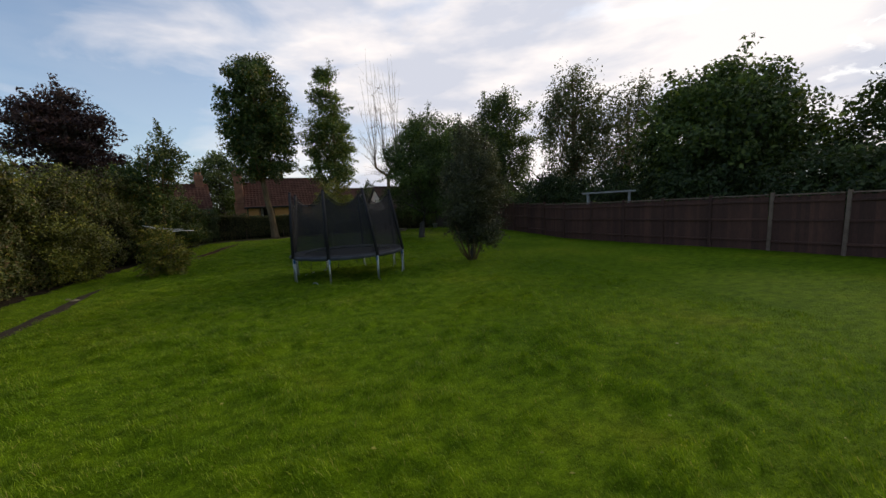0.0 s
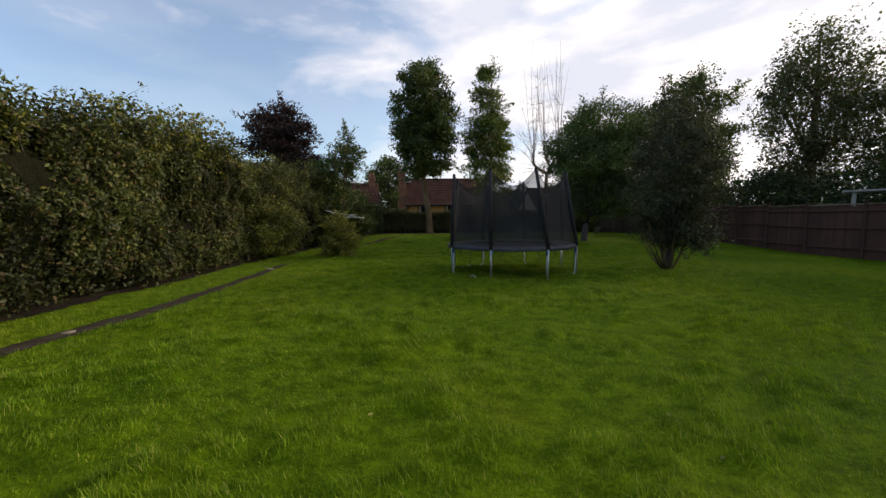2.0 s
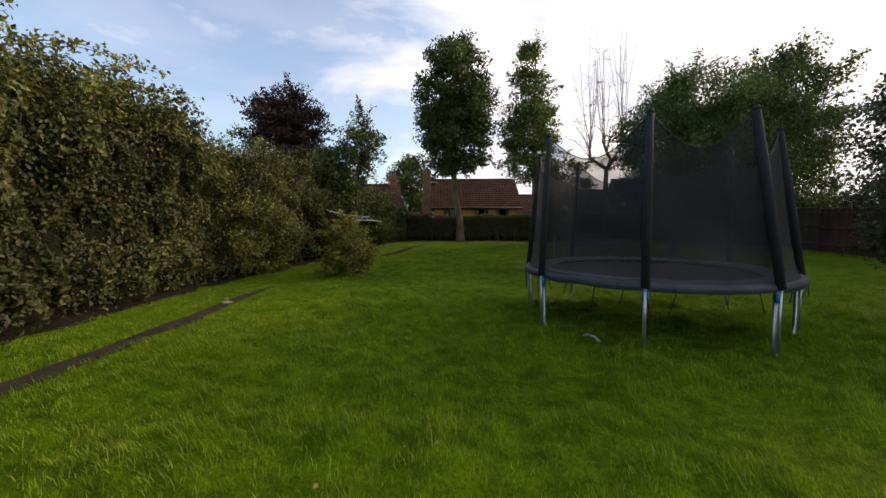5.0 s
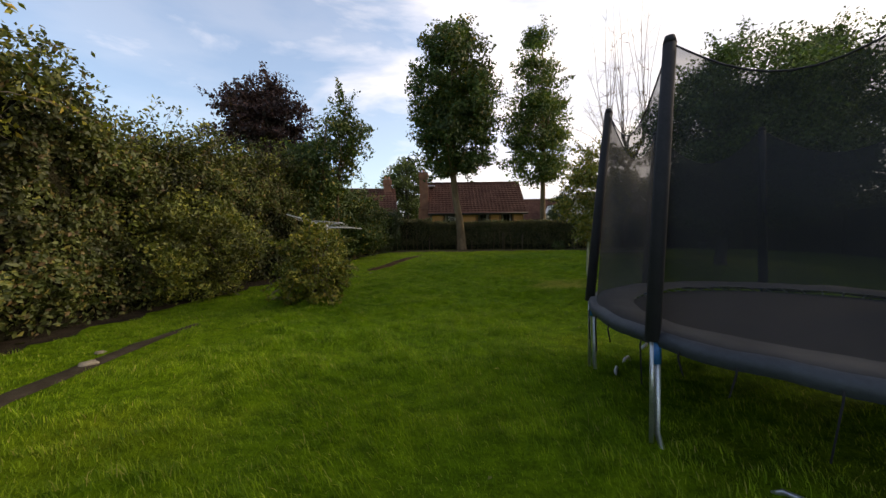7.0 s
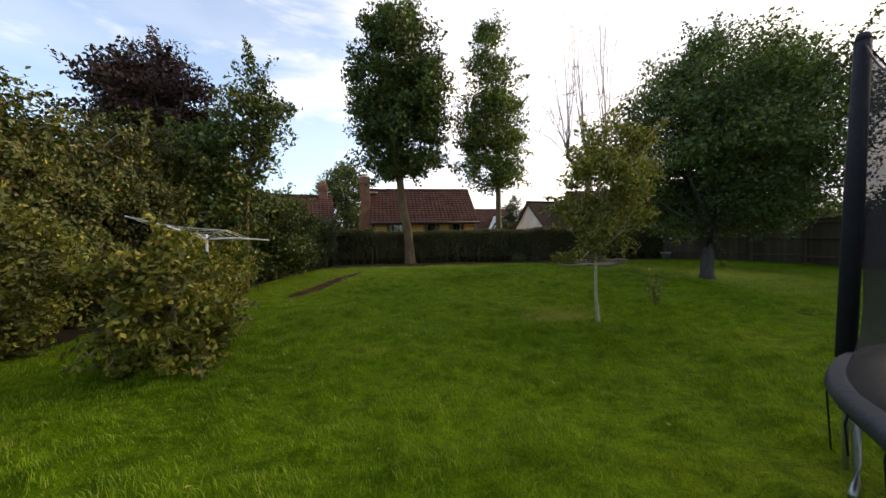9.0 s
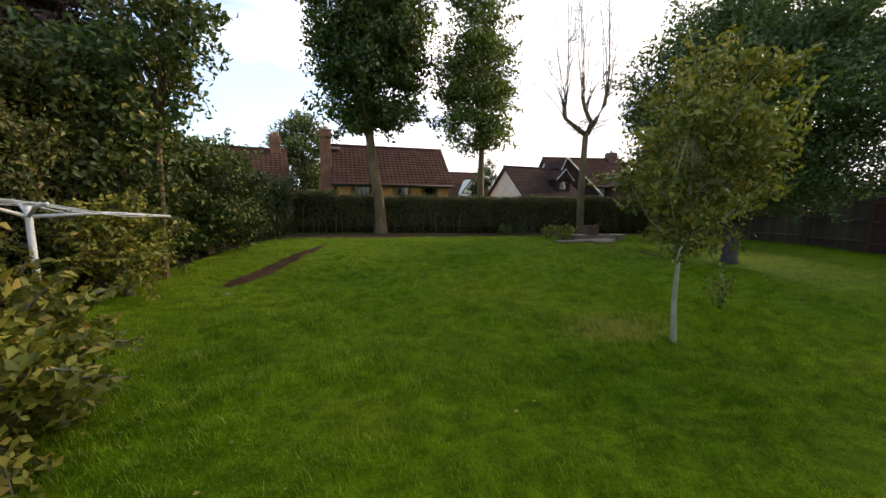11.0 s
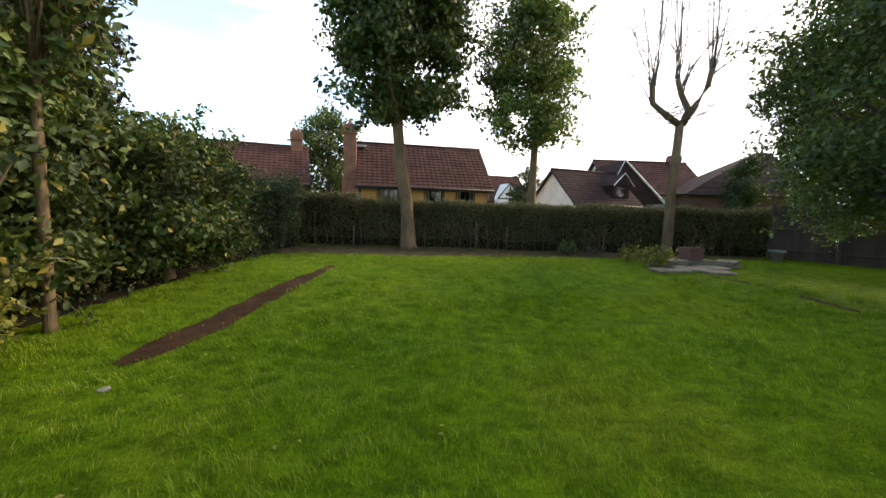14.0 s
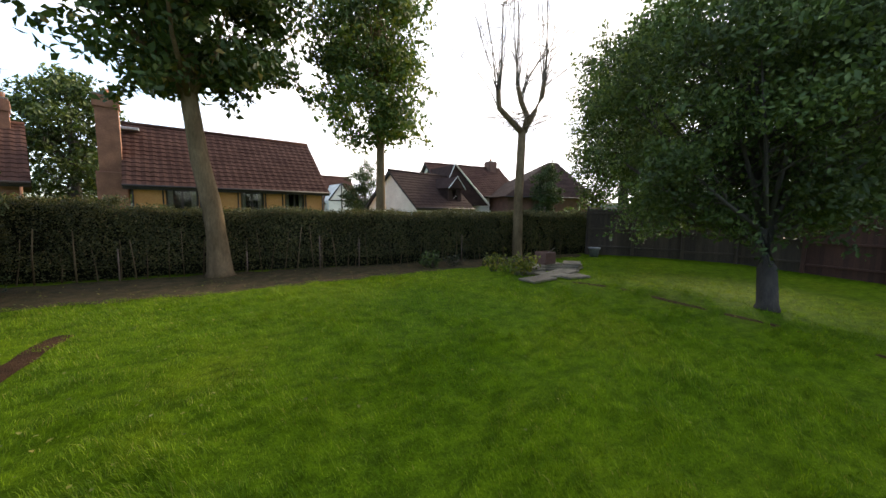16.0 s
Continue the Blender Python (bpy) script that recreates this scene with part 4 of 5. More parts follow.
    for c in range(K):
        o, p = c * r1, (c + 1) % K * r1
        fs += [(o + i, p + i, p + i + 1, o + i + 1) for i in range(rows)]
    mesh_object("net", vs, fs, M["net"], top, "dark see-through safety net", True)
    hem = [Vector(vs[c % K * r1 + rows]) for c in range(K + 1)]
    tubes("net_hem", [(hem, 0.006)], M["foam"], top, sides=4)
    g = random.Random(3)
    for k in range(34):
        a = 2 * math.pi * (k + g.uniform(-0.3, 0.3)) / 34
        c, s = math.cos(a), math.sin(a)
        L = g.uniform(0.06, 0.3)
        tubes("strap", [([(1.76 * c, 1.76 * s, H - 0.01), (1.77 * c, 1.77 * s, H - 0.06), (1.76 * c - s * g.uniform(-0.06, 0.06), 1.76 * s, H - 0.06 - L)], [0.006, 0.006, 0.005])], M["foam"], top, "loose black tie strap", 4)


trampoline()


# ---------- rotary washing line ----------
def washing_line():
    x, y = -5.95, 16.2
    top = thing("washing_line", "old rotary washing line half swallowed by bushes", "washing line", (x, y, zg(x, y)))
    tubes("post", [([(0, 0, -0.05), (0, 0, 1.7)], 0.022)], M["line_white"], top, "grey metal post")
    ends = []
    for k, deg in enumerate((50, 140, 230, 320)):
        a = radians(deg)
        e = Vector((0.9 * math.cos(a), 0.9 * math.sin(a), (1.6, 1.75, 1.93, 1.72)[k]))
        ends.append(e)
        tubes("arm", [([(0, 0, 1.62), e * 0.5 + Vector((0, 0, 0.84)), e], [0.014, 0.013, 0.012])], M["line_white"], top, "pale metal arm")
    for f in (0.45, 0.65, 0.85, 1.0):
        c = Vector((0, 0, 1.64 + 0.12 * f))
        loop = [c.lerp(e, f) if f < 1 else e for e in ends]
        pts = []
        for a, b in zip(loop, loop[1:] + loop[:1]):
            pts += [a, a.lerp(b, 0.5) - Vector((0, 0, 0.04))]
        tubes("cord", [(pts + pts[:1], 0.003)], M["line_white"], top, sides=4)


washing_line()


# ---------- houses ----------
def gable_roof(name, L, D, ze, zr, over, mat, parent, label, thick=0.12):
    """Ridge along x from 0 to L; eaves at y = 0 and D. The tiles' courses are real steps, with rolls along the slope in the shape."""
    vs, fs = [], []
    half, run = D / 2, D / 2 + over
    slope = (zr - ze) / half
    courses = max(8, int(math.hypot(run, slope * run) / 0.3))
    rolls = int((L + 2 * over) / 0.3)
    for side in (0, 1):
        for c in range(courses):
            for e in (0, 1):
                d = (c + e) / courses * run
                lift = 0.035 * (1 - e) if e == 0 else 0.0
                for k in range(rolls * 2 + 1):
                    xx = -over + (L + 2 * over) * k / (rolls * 2)
                    yy = half - d if side == 0 else half + d
                    zz = zr - slope * d + (0.0 if e == 0 else 0.04) + (0.03 if k % 2 else 0.0)
                    vs.append((xx, yy, zz))
        o = side * courses * 2 * (rolls * 2 + 1)
        w = rolls * 2 + 1
        for r in range(courses * 2 - 1):
            for k in range(w - 1):
                a = o + r * w + k
                fs.append((a, a + 1, a + w + 1, a + w))
    mesh_object("tiles", vs, fs, mat, parent, label)
    # solid under the tiles
    sl = [(-over * 0.9, half - run * 0.97), (L + over * 0.9, half - run * 0.97)]
    y0, y1, z0 = -over * 0.95, D + over * 0.95, ze - slope * over * 0.95
    v = []
    for xx in (-over * 0.95, L + over * 0.95):
        v += [(xx, y0, z0 - 0.02), (xx, half, zr - 0.03), (xx, y1, z0 - 0.02), (xx, y1, z0 - thick - 0.06), (xx, half, zr - thick - 0.08), (xx, y0, z0 - thick - 0.06)]
    f = [(k, (k + 1) % 6, (k + 1) % 6 + 6, k + 6) for k in range(6)] + [(0, 5, 4, 1), (1, 4, 3, 2), (6, 7, 10, 11), (7, 8, 9, 10)]
    mesh_object("roof_frame", v, f, M["timber"], parent, "dark stained soffit and barge boards")
    tubes("ridge", [([(-over, half, zr + 0.02), (L + over, half, zr + 0.02)], 0.1)], mat, parent, sides=8)
    tubes("gutter", [([(-over, -over - 0.05, ze - slope * over), (L + over, -over - 0.05, ze - slope * over)], 0.055)], M["timber"], parent, "dark gutter", 8)


def gable_walls(L, D, ze, zr, mat, parent, openings=(), label=""):
    """Walls with window openings cut through the front (y = 0). openings: (x0, x1, z0, z1)."""
    T = 0.28
    xs = sorted({0, L, *[o[0] for o in openings], *[o[1] for o in openings]})
    bm = bmesh.new()

    def add(x0, x1, y0, y1, z0, z1):
        b = bmesh.ops.create_cube(bm, size=1)["verts"]
        for v in b:
            v.co = ((x0 + x1) / 2 + v.co.x * (x1 - x0), (y0 + y1) / 2 + v.co.y * (y1 - y0), (z0 + z1) / 2 + v.co.z * (z1 - z0))

    for a, b in zip(xs, xs[1:]):
        o = next((o for o in openings if o[0] == a), None)
        if o:
            add(a, b, 0, T, 0, o[2])
            add(a, b, 0, T, o[3], ze)
        else:
            add(a, b, 0, T, 0, ze)
    add(0, L, D - T, D, 0, ze)
    for x in (0, L - T):
        vv = [bm.verts.new(p) for xx in (x, x + T) for p in ((xx, T, 0), (xx, D - T, 0), (xx, D - T, ze + (zr - ze) * T / (D / 2) - 0.15), (xx, D / 2, zr - 0.15), (xx, T, ze + (zr - ze) * T / (D / 2) - 0.15))]
        bm.faces.new(vv[:5])
        bm.faces.new(vv[5:][::-1])
        for k in range(5):
            bm.faces.new((vv[k], vv[(k + 1) % 5], vv[(k + 1) % 5 + 5], vv[k + 5]))
    bmesh.ops.recalc_face_normals(bm, faces=bm.faces[:])
    return part("wall", bm, mat, parent, label)


def window(parent, x0, x1, z0, z1, bars=2, frame="timber", curtains=True):
    w = new("window")
    w.parent = parent
    w["label"] = "dark framed casement window with pale curtains" if curtains else "dark framed window"
    runs, t = bmesh.new(), 0.07

    def add(a, b, c, d, e, f):
        q = bmesh.ops.create_cube(runs, size=1)["verts"]
        for v in q:
            v.co = ((a + b) / 2 + v.co.x * (b - a), (c + d) / 2 + v.co.y * (d - c), (e + f) / 2 + v.co.z * (f - e))

    add(x0, x0 + t, 0.06, 0.16, z0, z1)
    add(x1 - t, x1, 0.06, 0.16, z0, z1)
    add(x0 + t, x1 - t, 0.06, 0.16, z0, z0 + t)
    add(x0 + t, x1 - t, 0.06, 0.16, z1 - t, z1)
    for k in range(1, bars):
        x = x0 + (x1 - x0) * k / bars
        add(x - t / 2, x + t / 2, 0.062, 0.158, z0 + t, z1 - t)
    part("window_frame", runs, M[frame], w)
    part("pane", box_bm(x0 + t, x1 - t, 0.10, 0.108, z0 + t, z1 - t), M["glass"], w)
    # no room is built: a sheet behind the pane carries its darkness as colour
    part("room_shade", box_bm(x0 - 0.1, x1 + 0.1, 0.9, 0.94, z0 - 0.1, z1 + 0.1), M["inner_shade"], w, "near-black sheet standing in for the unlit room behind the window")
    if curtains:
        for a, b in ((x0 + t, x0 + t + (x1 - x0) * 0.17), (x1 - t - (x1 - x0) * 0.17, x1 - t)):
            n = 10
            vs = [(a + (b - a) * k / n * (1.0 if z > z0 + 0.7 else 0.7), 0.2 + 0.03 * (k % 2), z) for z in (z0 + 0.05, z0 + 0.75, z1 - 0.05) for k in range(n + 1)]
            fs = [(r * (n + 1) + k, r * (n + 1) + k + 1, (r + 1) * (n + 1) + k + 1, (r + 1) * (n + 1) + k) for r in range(2) for k in range(n)]
            mesh_object("curtain", vs, fs, M["curtain"], w, "pale gathered curtain")
    return w


def chimney(parent, x0, x1, y0, y1, z1, pots=1, aerial=False, mat="brick", shoulder=None):
    c = new("chimney")
    c.parent = parent
    c["label"] = "brick chimney stack with clay pot"
    part("brickwork", box_bm(x0, x1, y0, y1, 0, z1, 0.01), M[mat], c)
    if shoulder:
        part("shoulder", box_bm(x0 - 0.12, x1 + 0.14, y0 - 0.08, y1 + 0.1, 0, shoulder, 0.03), M[mat], c)
    part("cap", box_bm(x0 - 0.05, x1 + 0.05, y0 - 0.05, y1 + 0.05, z1 - 0.55, z1 - 0.08, 0.015), M[mat], c)
    part("cornice", box_bm(x0 - 0.02, x1 + 0.02, y0 - 0.02, y1 + 0.02, z1, z1 + 0.06, 0.015), M["stone_pot"], c)
    for k in range(pots):
        xx = x0 + (x1 - x0) * (k + 0.5) / pots
        yy = (y0 + y1) / 2
        tubes("pot", [([(xx, yy, z1 + 0.05), (xx, yy, z1 + 0.2), (xx, yy, z1 + 0.32)], [0.12, 0.1, 0.125])], M["clay"], c)
    if aerial:
        tubes("aerial", [([(x1 - 0.1, y0, z1), (x1 - 0.1, y0, z1 + 1.4)], 0.015), ([(x1 - 0.5, y0, z1 + 1.25), (x1 + 0.3, y0, z1 + 1.3)], 0.01)] + [([(x1 - 0.5 + 0.13 * k, y0 - 0.12, z1 + 1.26), (x1 - 0.5 + 0.13 * k, y0 + 0.12, z1 + 1.26)], 0.005) for k in range(6)], M["steel"], c, "thin metal TV aerial", 4)


def house_a():
    L, D, ze, zr = 8.05, 6.0, 3.15, 6.15
    top = thing("house", "tan brick bungalow with a steep brown tiled roof behind the hedge", "house", (-8.2, 37.2, 0.5), 12.5)
    top.scale = (0.95, 1.0, 0.88)
    wins = [(1.1, 2.3, 1.4, 2.78), (4.0, 5.05, 1.4, 2.78), (6.05, 7.05, 1.4, 2.78)]
    gable_walls(L, D, ze, zr, M["tan_wall"], top, wins, "tan rendered brick wall")
    for w in wins:
        window(top, *w)
    for x in (-0.02, 0.98, 2.32, 3.86, 5.08, 5.9, 7.08, L - 0.06):
        tubes("downpipe", [([(x + 0.03, -0.03, 0), (x + 0.03, -0.03, ze - 0.1)], 0.035)], M["timber"], top, sides=6)
    gable_roof("roof", L, D, ze, zr, 0.3, M["tile_brown"], top, "brown interlocking roof tiles")
    chimney(top, -1.02, -0.27, 0.9, 1.6, 6.9, 1, False, "brick", 3.5)
    part("flashing", box_bm(-0.32, 0.35, 2.2, 2.9, 5.72, 5.86, 0.02), M["lead"], top, "pale lead flashing")


def house_left():
    L, D, ze, zr = 7.0, 6.0, 3.1, 5.7
    top = thing("house", "brick bungalow with a brown tiled roof half hidden by hedges", "house", (-17.6, 34.9, 0.5), 22)
    top.scale = (0.95, 1.0, 0.88)
    gable_walls(L, D, ze, zr, M["brick"], top)
    gable_roof("roof", L, D, ze, zr, 0.3, M["tile_brown"], top, "brown interlocking roof tiles")
    chimney(top, 6.2, 6.9, 2.6, 3.3, 6.7, 2, True, "brick")


def house_b():
    L, D, ze, zr = 5.6, 5.0, 2.3, 4.85
    top = thing("house", "bungalow wing with a white rendered gable and a steep brown roof", "house", (5.0, 39.7, 0.5), 21)
    top.scale = (0.95, 1.0, 0.88)
    gable_walls(L, D, ze, zr, M["render_white"], top)
    gable_roof("roof", L, D, ze, zr, 0.25, M["tile_dark"], top, "dark brown roof tiles")
    # dormer with a dark cheek and window
    d = new("dormer")
    d.parent = top
    part("wall", box_bm(3.4, 4.9, 0.3, 2.2, 2.6, 3.7), M["tile_dark"], d)
    vs = [(3.25, 0.1, 3.65), (5.05, 0.1, 3.65), (4.15, 0.1, 4.55), (3.25, 2.6, 3.65), (5.05, 2.6, 3.65), (4.15, 2.6, 4.55)]
    mesh_object("roof", vs, [(0, 1, 2), (3, 5, 4), (0, 2, 5, 3), (1, 4, 5, 2), (0, 3, 4, 1)], M["tile_dark"], d)
    part("pane", box_bm(3.8, 4.5, 0.28, 0.3, 2.8, 3.5), M["glass"], d)
    tubes("verge", [([(3.2, 0.05, 3.62), (4.15, 0.05, 4.6), (5.1, 0.05, 3.62)], 0.04)], M["render_white"], d, sides=4, smooth=False)


def house_c():
    L, D, ze, zr = 8.0, 6.5, 3.6, 6.6
    top = thing("house", "cream walled house with dark window frames and long brown roof", "house", (9.7, 45.0, 0.5), 3)
    top.scale = (0.95, 1.0, 0.88)
    wins = [(1.6, 2.9, 2.0, 3.3), (4.6, 5.9, 2.0, 3.3)]
    gable_walls(L, D, ze, zr, M["render_white"], top, wins, "cream rendered wall")
    for w in wins:
        window(top, *w, 3)
    gable_roof("roof", L, D, ze, zr, 0.35, M["tile_brown"], top, "brown roof tiles")
    chimney(top, 6.6, 7.4, 2.6, 3.4, 7.2, 1, False, "brick_dark")
    # lower front gable with white barge boards
    d = new("gable")
    d.parent = top
    vs = [(-1.6, -1.5, 2.4), (3.4, -1.5, 2.4), (-0.1, -1.5, 5.9), (-1.6, 3, 2.4), (3.4, 3, 2.4), (-0.1, 3, 5.9)]
    mesh_object("roof", vs, [(0, 1, 2), (3, 5, 4), (0, 2, 5, 3), (1, 4, 5, 2), (0, 3, 4, 1)], M["tile_dark"], d)
    tubes("verge", [([(-1.6, -1.56, 2.4), (-0.1, -1.56, 5.95), (3.4, -1.56, 2.4)], 0.09)], M["render_white"], d, "white barge board", 4, False)


def house_d():
    top = thing("house", "large dark brown hipped roof house beyond the fence corner", "house", (13.1, 41.6, 0.5), -10)
    top.scale = (0.95, 1.0, 0.88)
    part("wall", box_bm(0.5, 8.3, 0.5, 6.7, 0, 3.3), M["brick_dark"], top)
    n = 18
    vs, fs = [], []
    for r in range(n + 1):
        t = r / n
        z = 3.2 + 3.7 * t
        st = 0.03 * (r % 2)
        vs += [(6.3 * t, -st + 3.6 * t, z), (8.8 - 1.6 * t, -st + 3.6 * t, z), (8.8 - 1.6 * t, 7.2 - 3.55 * t, z), (6.3 * t, 7.2 - 3.55 * t, z)]
        if r:
            o = 4 * (r - 1)
            fs += [(o + k, o + (k + 1) % 4, o + 4 + (k + 1) % 4, o + 4 + k) for k in range(4)]
    fs.append((3, 2, 1, 0))
    mesh_object("roof", vs, fs, M["tile_dark"], top, "dark brown hipped tile roof")
    tubes("gutter", [([(0, -0.08, 3.15), (8.8, -0.08, 3.15)], 0.06)], M["timber"], top, sides=6)


def house_far():
    top = thing("house", "distant half-timbered white gable with a brown roof", "house", (-0.3, 58.0, 0.5), 14)
    top.scale = (0.95, 1.0, 0.88)
    gable_walls(7, 6, 3.0, 6.2, M["brick"], top)
    gable_roof("roof", 7, 6, 3.0, 6.2, 0.3, M["tile_brown"], top, "brown roof tiles")
    vs = [(2.7, -1.2, 0), (5.7, -1.2, 0), (5.7, -1.2, 3.0), (4.2, -1.2, 5.0), (2.7, -1.2, 3.0), (2.7, 3, 0), (5.7, 3, 0), (5.7, 3, 3.0), (4.2, 3, 5.0), (2.7, 3, 3.0)]
    g = new("gable")
    g.parent = top
    mesh_object("wall", vs, [(0, 1, 2, 3, 4), (9, 8, 7, 6, 5)] + [(k, k + 5, (k + 1) % 5 + 5, (k + 1) % 5) for k in range(5)], M["render_white"], g, "white rendered gable")
    tubes("timber", [([(2.7, -1.24, 3.0), (4.2, -1.24, 5.05), (5.7, -1.24, 3.0)], 0.1), ([(2.7, -1.24, 3.0), (5.7, -1.24, 3.0)], 0.07), ([(4.2, -1.24, 1.0), (4.2, -1.24, 5.0)], 0.06)], M["timber"], g, sides=4, smooth=False)


house_a()
house_left()
house_b()
house_c()
house_d()
house_far()


def garden_shelter():
    top = thing("pergola", "pale flat board roof on two posts behind the fence", "garden shelter", (14.6, 16.4, 0.2), -41)
    for x in (-1.0, 1.0):
        for y in (-0.4, 0.4):
            part("post", box_bm(x - 0.06, x + 0.06, y - 0.06, y + 0.06, 0, 2.12, 0.01), M["felt"], top)
    part("roof", box_bm(-1.3, 1.3, -0.55, 0.55, 2.12, 2.2, 0.015), M["felt"], top, "pale board roof")


garden_shelter()


def far_hills():
    vs, fs = [], []
    n = 120
    for k in range(n + 1):
        a = 2 * math.pi * k / n
        h = 13 + 6 * noise.noise(Vector((math.cos(a) * 2.2, math.sin(a) * 2.2, 1))) + 1.6 * noise.noise(Vector((math.cos(a) * 19, math.sin(a) * 19, 4)))
        vs += [(420 * math.sin(a), 20 + 420 * math.cos(a), -1), (440 * math.sin(a), 20 + 440 * math.cos(a), h * 0.7), (520 * math.sin(a), 20 + 520 * math.cos(a), h)]
    for k in range(n):
        o = 3 * k
        fs += [(o, o + 3, o + 4, o + 1), (o + 1, o + 4, o + 5, o + 2)]
    tagged(mesh_object("backdrop", vs, fs, M["far"], smooth=True), "low wooded hills on the horizon", "hills", kind="structure")


far_hills()


# ---------- fence ----------
def fence():
    corners = [Vector((8.05, 29.15, 0)), Vector((11.4, 25.5, 0)), Vector((12.2, 16.9, 0)), Vector((17.2, -1.5, 0))]
    spans = []
    for a, b, m in zip(corners, corners[1:], (3, 5, 11)):
        spans += [(a + (b - a) * k / m, (b - a) / m) for k in range(m)]
    top = thing("fence", "long dark brown timber panel fence with a pale capping rail", "fence")
    for k, (p, d) in enumerate(spans):
        turn = math.degrees(math.atan2(d.y, d.x))
        Lp = d.length
        z = min(zg(p.x, p.y), zg(p.x + d.x, p.y + d.y))
        old = k < 4
        pm = "fence_old" if old else "fence"
        pan = new("panel")
        pan.parent = top
        pan.matrix_basis = pose(p.x, p.y, z, 0, 0, turn)
        pan["label"] = "grey-brown closeboard panel" if old else "dark red-brown closeboard panel"
        boards = 16
        w = (Lp - 0.1) / boards
        for j in range(boards):
            x0 = 0.05 + w * j
            v = [(x0 - 0.012, 0.0, -0.1), (x0 + w, 0.012, -0.1), (x0 + w, 0.026, -0.1), (x0 - 0.012, 0.02, -0.1)]
            dz = 1.80 + 0.012 * ((j * 7 + k * 3) % 5 - 2)
            vs = v + [(q[0], q[1], dz) for q in v]
            mesh_object("board", vs, [(0, 1, 2, 3), (7, 6, 5, 4), (0, 4, 5, 1), (1, 5, 6, 2), (2, 6, 7, 3), (3, 7, 4, 0)], M[pm], pan)
        for zz in (0.3, 1.0, 1.6):
            part("rail", box_bm(0.05, Lp - 0.05, -0.055, -0.006, zz, zz + 0.07, 0.008), M[pm], pan)
        part("cap", box_bm(0.05, Lp - 0.05, -0.045, 0.06, 1.83, 1.87, 0.006), M["capping"], pan, "weathered pale capping rail")
    for k, (p, d) in enumerate(spans + [(corners[-1], spans[-1][1])]):
        turn = math.degrees(math.atan2(d.y, d.x))
        z = zg(p.x, p.y)
        po = part("post", box_bm(-0.048, 0.048, -0.06, 0.05, -0.1, 1.92, 0.008), M["fence_old" if k < 4 else ("capping" if k in (13, 14) else "fence")], top)
        po.matrix_basis = pose(p.x, p.y, z, 0, (1.5 if k in (13, 14) else 0.3), turn)


fence()


# ---------- paved corner ----------
def corner():
    spots = [(1.75, 25.6, 0.9, 0.5, 12), (2.5, 25.95, 0.75, 0.6, -8), (3.2, 26.2, 0.8, 0.55, 20), (2.3, 26.6, 0.7, 0.6, 5), (3.1, 26.85, 0.75, 0.6, -15), (3.9, 26.6, 0.7, 0.5, 25), (2.9, 25.55, 0.7, 0.45, -3)]
    for i, (x, y, w, d, r) in enumerate((a + 0.7, b, *c) for a, b, *c in spots):
        for lay in range(3 if i in (3, 4, 5) else 1):
            s = thing("paving_slab", "broken weathered paving slab in a loose stack", "paving slab", (x + 0.06 * lay, y + 0.05 * lay, zg(x, y) + 0.012 + 0.062 * lay), r + 9 * lay, group="loose paving slabs")
            bm = box_bm(-w / 2, w / 2, -d / 2, d / 2, 0, 0.055, 0.01)
            for v in bm.verts:
                v.co.x += 0.05 * noise.noise(Vector((v.co.y * 3, i, lay)))
                v.co.y += 0.05 * noise.noise(Vector((v.co.x * 3, i + 5, lay)))
            part("stone", bm, M["slab"], s)
    p = thing("planter", "small square brown brick planter on the slabs", "planter", (3.75, 26.8, zg(3.75, 26.8) + 0.2), 10)
    bm = box_bm(-0.24, 0.24, -0.2, 0.2, 0, 0.34, 0.012)
    top = [f for f in bm.faces if f.normal.z > 0.9 and f.calc_area() > 0.05]
    r = bmesh.ops.inset_region(bm, faces=top, thickness=0.04)
    for f in top:
        for v in f.verts:
            v.co.z -= 0.08
    part("box", bm, M["brick_dark"], p)
    tubes("handle", [([(0.1, 0, 0.3), (0.38, -0.05, 0.44)], 0.012)], M["twig"], p, "short pale stick")
    pot = thing("plant_pot", "grey stone plant pot at the foot of the fence post", "plant pot", (7.75, 28.5, zg(7.75, 28.5)))
    tubes("pot", [([(0, 0, 0), (0, 0, 0.28), (0, 0, 0.30), (0, 0, 0.36)], [0.15, 0.19, 0.23, 0.23])], M["stone_pot"], pot, sides=16)


corner()


def leafy_plant(name, label, x, y, h, r, n, leaf, size, seed, stalks=9):
    base = zg(x, y)
    top = thing(name, label, "plant", (x, y, base))
    g = random.Random(seed)
    runs, P, O = [], [], []
    for _ in range(stalks):
        a, q = g.uniform(0, 6.28), r * math.sqrt(g.random())
        e = Vector((q * math.cos(a), q * math.sin(a), h * g.uniform(0.55, 1.0)))
        s = Vector((0.25 * e.x, 0.25 * e.y, -0.01))
        runs.append(([s, s.lerp(e, 0.5) + Vector((0, 0, 0.05 * h)), e], [0.008, 0.006, 0.003]))
        for _ in range(n // stalks):
            t = g.uniform(0.3, 1.05)
            p = s.lerp(e, t) + Vector([g.gauss(0, 0.32 * size + 0.03) for _ in range(3)])
            P.append(p)
            O.append((p - Vector((0, 0, h * 0.3))).normalized())
    tubes("stems", runs, M["twig"], top, sides=4)
    v, f = leaf_arrays(np.array(P), size, np.array(O), 0.35, 0.45)
    fast_mesh("leaves", v, f, M[leaf], top)
    return top


